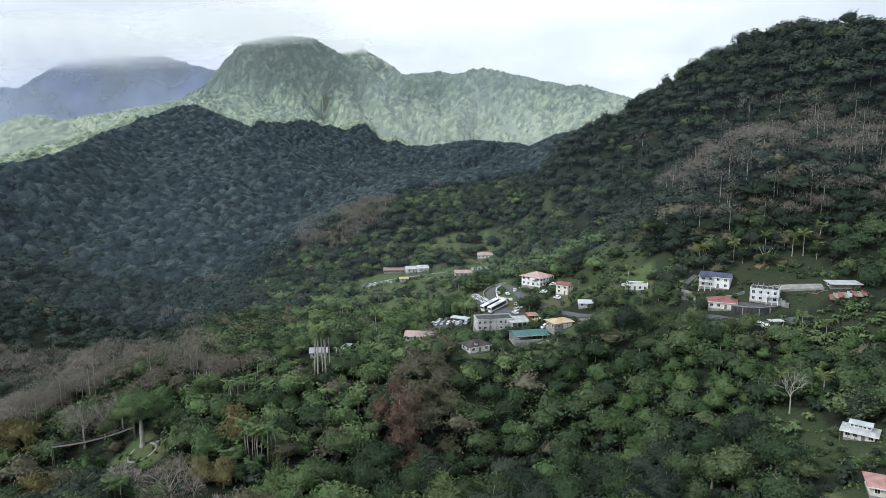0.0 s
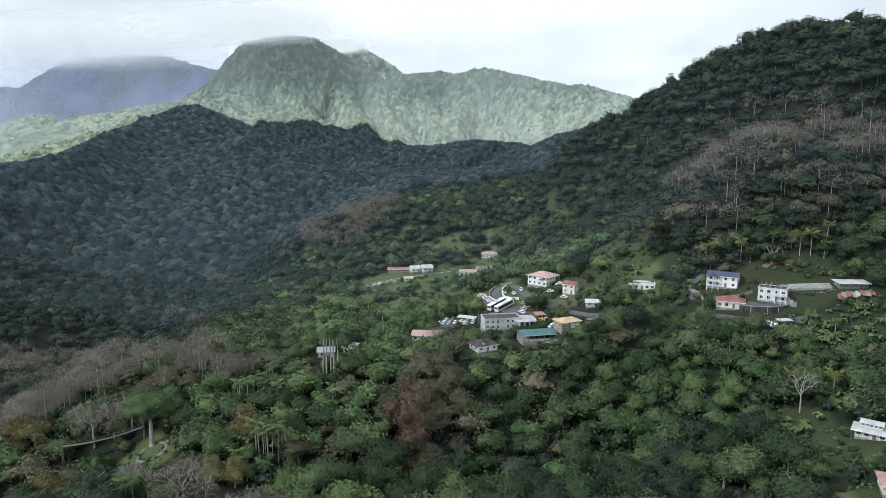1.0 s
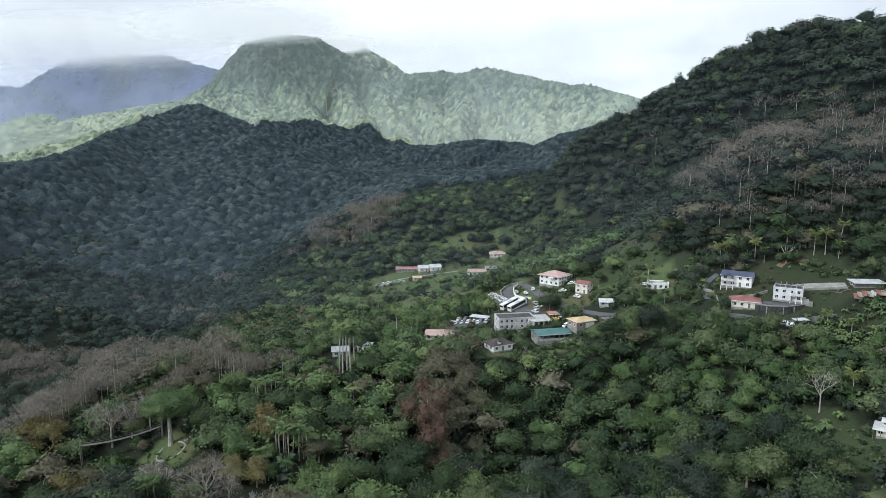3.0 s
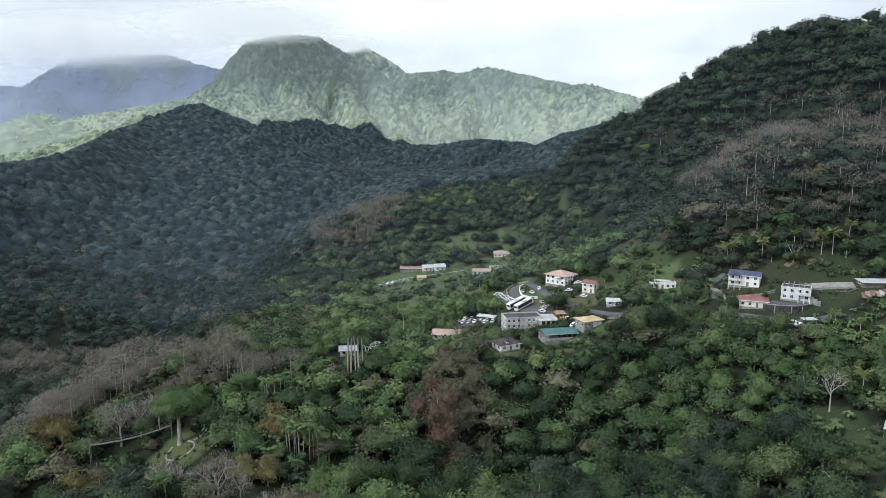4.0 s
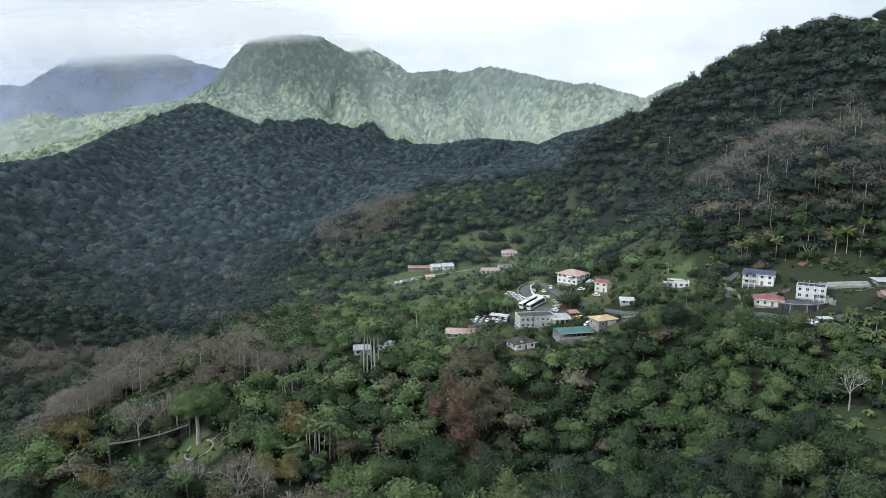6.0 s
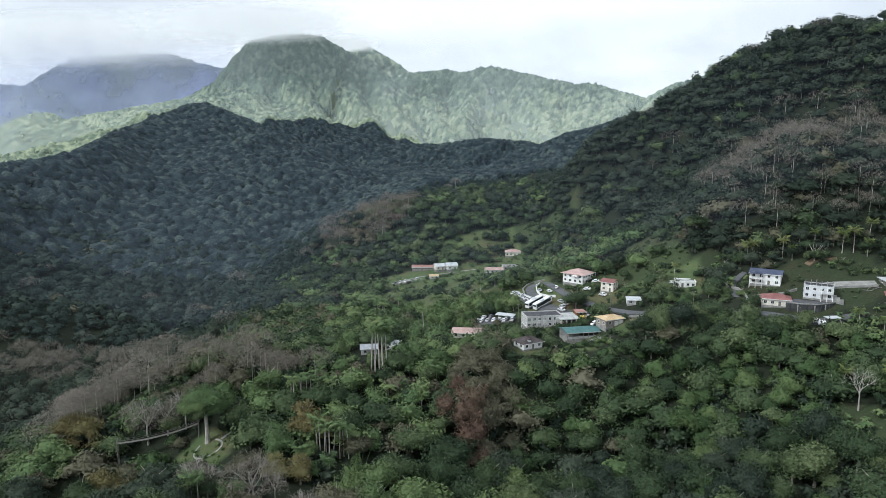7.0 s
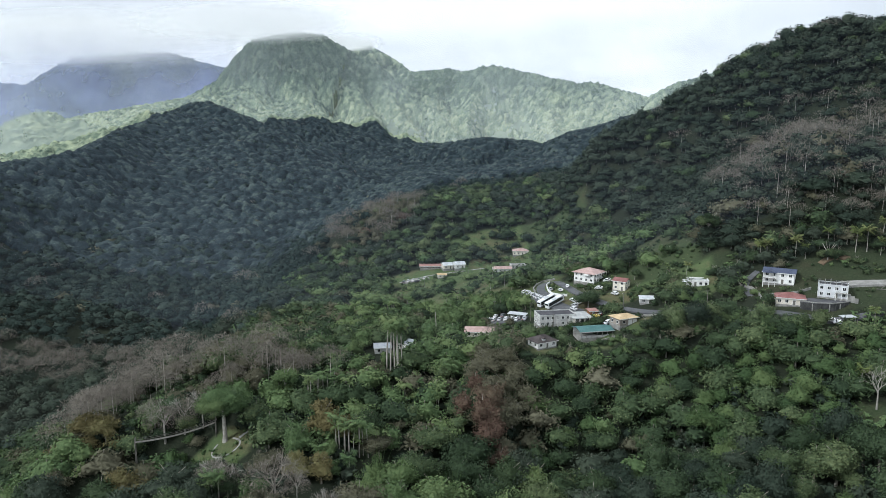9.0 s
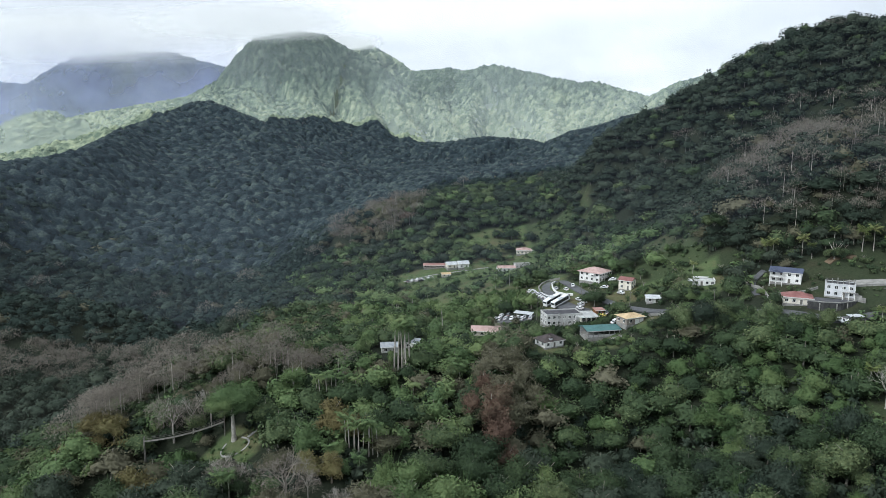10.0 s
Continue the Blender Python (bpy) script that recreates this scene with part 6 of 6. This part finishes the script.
for i in range(26):
    palm("fan", -35 + RNG.uniform(-55, 60), 400 + RNG.uniform(-35, 80), RNG.uniform(1.0, 1.6))


def great_tree(x, y, high, radius, kind, size, label):
    """A tall tree whose pale bole stands clear."""
    t = thing("tall_tree", label, "tree", pose(x, y, ground_z(x, y)))
    part("trunk", stem(high, radius, 0.03, 7, 4.2, 4.5, 8), PALEBARK, t)
    for dx, dy, dz, s in ((0, 0, 0, 1.0), (-2.6 * size, 0.6, -1.2 * size, 0.75), (2.4 * size, -0.5, -1.8 * size, 0.7), (-0.6 * size, -1.8 * size, -1.0 * size, 0.6)):
        v, q = leafy(int(1700 * size), 0.46, 5.0 * size, 5.5 * size, -1.0, lobes=12, lobe=0.4, around=34, down=17)
        part("crown", bulk("crown", v * s + np.array((dx, dy, high + dz)), q, LEAF[kind][0]), None, t)


great_tree(-101.8, 209.5, 15.5, 0.72, "fresh", 1.62, "tall tree with thick pale bole and green crown")
great_tree(-84.5, 224, 11.0, 0.3, "fresh", 0.8, "domed bright green tree above the palms")
great_tree(61, 213, 12.0, 0.35, "bamboo", 1.15, "vine-hung light green tree above the bamboo")
great_tree(-92, 248, 12.0, 0.3, "deep", 0.7, "slim pale-stemmed tree on the rim")
great_tree(108, 336, 13.0, 0.3, "deep", 1.2, "large rounded dark green tree above the meadow")
great_tree(147, 296, 4.5, 0.3, "deep", 0.75, "dense rounded green tree on the cleared slope")
great_tree(43.5, 316.5, 3.4, 0.25, "deep", 0.9, "leafy green tree beside the car park")

DEAD = bare_limbs(11.0, 0.19, 6, 4)
DEAD = DEAD.mesh("trunk", PALEBARK)
for a in ((116, 208.5, 1.25),):
    t = thing("dead_tree", "pale dead tree with bare white branches", "tree", pose(a[0], a[1], ground_z(a[0], a[1]), 0, 0, a[0] * 7) @ Matrix.Scale(a[2], 4))
    part("trunk", DEAD, None, t)
for a in ((-124, 214, 1.3), (-118, 216, 1.2), (-112, 217, 1.25), (-129, 218, 1.2)):
    plant("bare", a[0], a[1], a[2], 1.0, "pale dead tree with bare branches")
for a in ((-15, 211, 1.75), (-13, 202, 1.7), (-11, 194, 1.35), (-12, 221, 1.7), (-21, 217, 1.2), (-17, 228, 1.4)):
    plant("rust", *a, 0.88)
for a in ((-153, 217, 1.25), (-145, 215, 1.2), (-60, 199, 1.1)):
    plant("ochre", *a, 1.1)
for a in ((84, 266, 0.8), (88.5, 268, 0.75), (93, 265.5, 0.85), (98, 266, 0.8), (103, 263.5, 0.85), (107, 265, 0.7), (111, 261, 0.7), (78, 268.5, 0.8)):
    plant("bamboo", *a, 1.2)
# trees among the houses
for kind, a, b, s in (("fresh", 44, 344, 0.5), ("deep", 57.5, 333, 0.5), ("deep", 47, 318, 0.45), ("fresh", 67, 316, 0.6), ("deep", 70, 331, 0.7), ("fresh", 84, 321, 0.55), ("deep", 101.5, 311, 0.6), ("deep", 3, 289, 0.6), ("fresh", -4, 286, 0.5), ("deep", 24.5, 273.5, 0.62),
                      ("dull", 25, 266, 0.6), ("fresh", 49, 271, 0.45), ("deep", 59, 277, 0.5), ("deep", -23, 298, 0.7), ("fresh", -1.5, 301, 0.55), ("deep", 9, 304, 0.5), ("dull", 4, 309, 0.55), ("fresh", 13, 283, 0.4), ("bare", -6, 283, 0.8), ("deep", 68, 346, 0.6), ("fresh", 62, 339, 0.4),
                      ("deep", 114, 294, 0.35), ("fresh", 111, 287, 0.5), ("deep", 106, 292, 0.6), ("bamboo", 103.5, 286, 0.6), ("deep", 127, 279.5, 0.3), ("fresh", 100, 300, 0.4), ("deep", 146, 262, 0.4), ("fresh", 151, 258, 0.4), ("deep", 18, 316, 0.45), ("deep", -8, 328, 0.6), ("fresh", 10, 330, 0.6), ("bamboo", 13, 342, 0.55)):
    plant(kind, a, b, s, 1.2)
for kind, a, b, s, wide in (("deep", 42, 311, 0.98, 1.35), ("bamboo", -1, 352, 0.85, 1.25), ("bamboo", 4, 340, 0.8, 1.2), ("fresh", 9, 337, 0.7, 1.2), ("bamboo", -8, 318, 0.95, 1.0), ("deep", -14, 330, 0.85, 1.2), ("bamboo", -3, 330, 0.8, 1.2),
                            ("deep", 63, 268, 1.25, 1.05), ("deep", 69, 267, 1.55, 0.9), ("gloom", 76, 267, 1.5, 0.95), ("fresh", 73, 273, 1.1, 1.0), ("deep", 82, 270, 1.3, 1.0), ("deep", 66, 348, 0.85, 1.3), ("gloom", 73, 352, 0.9, 1.3), ("deep", 79, 372, 0.9, 1.3), ("gloom", 60, 356, 0.8, 1.3)):
    plant(kind, a, b, s, wide)
for a in ((-10, 214, 1.5), (-14, 228, 1.45), (-4, 222, 1.4), (-7, 234, 1.35), (3, 230, 1.3), (-16, 236, 1.2), (-13, 246, 1.4), (-6, 250, 1.45), (-1, 243, 1.3), (-11, 256, 1.2)):
    plant("dull", *a, 1.1, "tall tree with thin dry brown leaves")
# thicket between the road and the bamboo
for i in range(16):
    plant(("deep", "bamboo", "deep", "fresh")[i % 4], 60 + 3.4 * i + float(RNG.uniform(-1, 1)), 279.5 - 1.0 * i + float(RNG.uniform(-1.5, 1.5)) if i < 9 else 268 - 0.5 * i, float(RNG.uniform(0.42, 0.62)), 1.2, "green thicket tree below the road")
# bamboo before the lower road
for i in range(9):
    plant(("bamboo", "bamboo", "deep")[i % 3], 102 + 2.6 * i + float(RNG.uniform(-1, 1)), 259.0 + float(RNG.uniform(-1.5, 1)) - 0.45 * i, float(RNG.uniform(0.74, 0.95)), 1.1, "bamboo clump before the lower road" if i % 3 < 2 else "dark green tree before the lower road")
# hedge below the grey building
for i in range(15):
    plant(("deep", "fresh", "deep", "bamboo", "deep")[i % 5], 12.5 + 2.15 * i, 288.6 + 0.22 * i + float(RNG.uniform(-0.6, 0.6)), float(RNG.uniform(0.52, 0.65)), 1.05, "low green hedge shrub below the grey building")
for i in range(11):
    plant(("deep", "fresh", "bamboo", "deep")[i % 4], 26.5 + 2.0 * i, 273.4 + float(RNG.uniform(-0.8, 0.5)), float(RNG.uniform(0.30, 0.44)), 1.25, "green shrub below the teal shelter")
# shrubs and trees of the cleared slopes
for kind, a, b, s in (("deep", 152, 297, 0.6), ("deep", 158, 292, 0.42), ("gloom", 140, 302, 0.75), ("deep", 133, 305, 0.6), ("gloom", 145, 306, 0.85), ("deep", 166, 301, 0.8), ("gloom", 176, 291, 0.6), ("deep", 183, 286, 0.7), ("fresh", 168, 285, 0.28), ("deep", 131, 300, 0.3), ("deep", 112, 309, 0.6), ("gloom", 154, 304, 0.8), ("deep", 137, 289, 0.22), ("fresh", 117, 284, 0.2), ("deep", 158, 262, 0.35), ("fresh", 163, 258, 0.3)):
    plant(kind, a, b, s, 1.25)
for i in range(34):
    a, b = 103 + RNG.uniform(0, 19), 170 + RNG.uniform(0, 27)
    if not built_on(np.array([a]), np.array([b]), 1.0)[0]:
        plant(("deep", "fresh", "bamboo", "deep")[i % 4], float(a), float(b), float(RNG.uniform(0.12, 0.34)), 1.4, "low green shrub on the cleared slope")

# ---- haze sheets and cloud on the mountains ----
def haze_tint(name, tone, share, patch=0.008, low=90.0, high=340.0):
    """Tinted haze: lets most of what lies behind through, and scatters the daylight. It thins out with height."""
    m = bpy.data.materials.new(name)
    m.use_nodes = True
    n, l = m.node_tree.nodes, m.node_tree.links
    n.clear()
    clear, white, back_light, both, mix, out = (n.new("ShaderNode" + k) for k in ("BsdfTransparent", "BsdfDiffuse", "BsdfTranslucent", "MixShader", "MixShader", "OutputMaterial"))
    white.inputs["Color"].default_value = back_light.inputs["Color"].default_value = (*tone, 1)
    both.inputs[0].default_value = 0.35
    l.new(white.outputs[0], both.inputs[1])
    l.new(back_light.outputs[0], both.inputs[2])
    wisp = noise_node(n, l, patch, 5, 0.6)
    f = maths(n, l, "MULTIPLY", share, maths(n, l, "ADD", 0.1, maths(n, l, "MULTIPLY", wisp.outputs["Fac"], 1.8)))
    xyz = n.new("ShaderNodeSeparateXYZ")
    l.new(n.new("ShaderNodeTexCoord").outputs["Object"], xyz.inputs[0])
    thin = n.new("ShaderNodeMapRange")
    for i, v in ((1, low), (2, high), (3, 1.45), (4, 0.0)):
        thin.inputs[i].default_value = v
    l.new(xyz.outputs["Z"], thin.inputs[0])
    f = maths(n, l, "MULTIPLY", f, thin.outputs[0])
    l.new(f, mix.inputs[0])
    l.new(clear.outputs[0], mix.inputs[1])
    l.new(both.outputs[0], mix.inputs[2])
    l.new(mix.outputs[0], out.inputs[0])
    return m


def haze_sheet(name, label, xs, ys, top, material, rows=14):
    """An added upright sheet standing in for distance haze along a line, from the ground up."""
    x = np.linspace(xs[0], xs[-1], 90)
    y = np.interp(x, xs, ys)
    foot = LAND.height(x, y) - 4
    k = np.linspace(0, 1, rows)[:, None]
    z = foot + (top - foot) * k
    v = np.stack([np.broadcast_to(x, z.shape), y + 9 * np.sin(x / 70) * np.sin(3 * k) + 20 * k, z], -1).reshape(-1, 3)
    i = np.arange(z.size).reshape(z.shape)
    q = np.stack([i[:-1, :-1], i[:-1, 1:], i[1:, 1:], i[1:, :-1]], -1).reshape(-1, 4)
    me = bulk(name, v, q, material)
    me.shade_smooth()
    return tagged(new(name, me), label, "mist", kind="stuff")


haze_sheet("mist", "thin bright haze sheet before the sunlit mountain flanks", [-1350, -700, -600, -545, -500] + [p[0] for p in CRESTS[2][0] if -500 < p[0] < 900] + [1100],
          [1080, 1080, 1150, 1340, 1425] + [p[1] + 75 for p in CRESTS[2][0] if -500 < p[0] < 900] + [1425], 420, haze_tint("sunlit mist", (0.87, 0.95, 0.98), 0.205, low=20.0, high=520.0))
haze_sheet("mist", "bluish haze sheet before the western mountain", [-1900, -600], [1885, 1885], 400, haze_tint("blue mist", (0.40, 0.46, 0.84), 0.36, low=200.0, high=395.0))


haze_sheet("mist", "faint blue haze in the valley air", [-900, -300, -120, 0, 60, 110, 200, 420], [600, 540, 430, 388, 378, 332, 314, 300], 230, haze_tint("valley haze", (0.50, 0.60, 0.80), 0.052, low=-400.0, high=230.0))
haze_sheet("mist", "faint haze in the air before the village", [-330, -60, 0, 60, 110, 230], [330, 262, 256, 258, 250, 236], 90, haze_tint("village haze", (0.74, 0.80, 0.70), 0.034, low=-400.0, high=90.0))


def cloud_stuff():
    m = bpy.data.materials.new("cloud")
    m.use_nodes = True
    n, l = m.node_tree.nodes, m.node_tree.links
    n.clear()
    clear, white, back, both, mix, out = (n.new("ShaderNode" + k) for k in ("BsdfTransparent", "BsdfDiffuse", "BsdfTranslucent", "MixShader", "MixShader", "OutputMaterial"))
    white.inputs["Color"].default_value = back.inputs["Color"].default_value = (0.99, 0.99, 0.99, 1)
    both.inputs[0].default_value = 0.5
    l.new(white.outputs[0], both.inputs[1])
    l.new(back.outputs[0], both.inputs[2])
    wisp = noise_node(n, l, 1.8, 6, 0.6)
    ball = n.new("ShaderNodeTexGradient")
    ball.gradient_type = "SPHERICAL"
    l.new(n.new("ShaderNodeTexCoord").outputs["Object"], ball.inputs[0])
    edge = n.new("ShaderNodeMapRange")
    edge.interpolation_type = "SMOOTHSTEP"
    for i, v in ((1, 0.0), (2, 0.55), (3, 0.0), (4, 0.92)):
        edge.inputs[i].default_value = v
    l.new(maths(n, l, "SUBTRACT", ball.outputs["Fac"], maths(n, l, "MULTIPLY", maths(n, l, "SUBTRACT", wisp.outputs["Fac"], 0.45), 0.55)), edge.inputs[0])
    l.new(maths(n, l, "MULTIPLY", edge.outputs[0], maths(n, l, "LESS_THAN", 0.001, ball.outputs["Fac"])), mix.inputs[0])
    l.new(clear.outputs[0], mix.inputs[1])
    l.new(both.outputs[0], mix.inputs[2])
    l.new(mix.outputs[0], out.inputs[0])
    return m


CLOUD = cloud_stuff()


def cloud(x, y, z, wide, high, label, layers=1):
    t = thing("cloud", label, "cloud", pose(x, y, z))
    g = np.linspace(-1, 1, 15)
    gx, gz = np.meshgrid(g, g)
    for i in range(layers):
        sh = bulk("wisp", np.stack([gx, 0.12 * np.sin(3 * gx + i) * np.cos(2 * gz), gz], -1).reshape(-1, 3),
                  np.array([(a, a + 1, a + 16, a + 15) for r in range(14) for a in range(r * 15, r * 15 + 14)]), CLOUD)
        sh.shade_smooth()
        part("wisp", sh, None, t, "", Matrix.Translation((wide * 0.22 * (i - 1), -26.0 * i, high * 0.14 * ((i * 2) % 3 - 1))) @ pose(0, 0, 0, -48) @ Matrix.Diagonal((wide * (1 - 0.12 * i), 60, high * 1.5 * (1 - 0.1 * i), 1)))


cloud(-455, 1740, 396, 340, 78, "white cloud resting on the main summit")
cloud(-1010, 2060, 412, 780, 124, "broad grey-white cloud over the western mountain")
cloud(-300, 2120, 392, 140, 40, "small white cloud at the second summit")
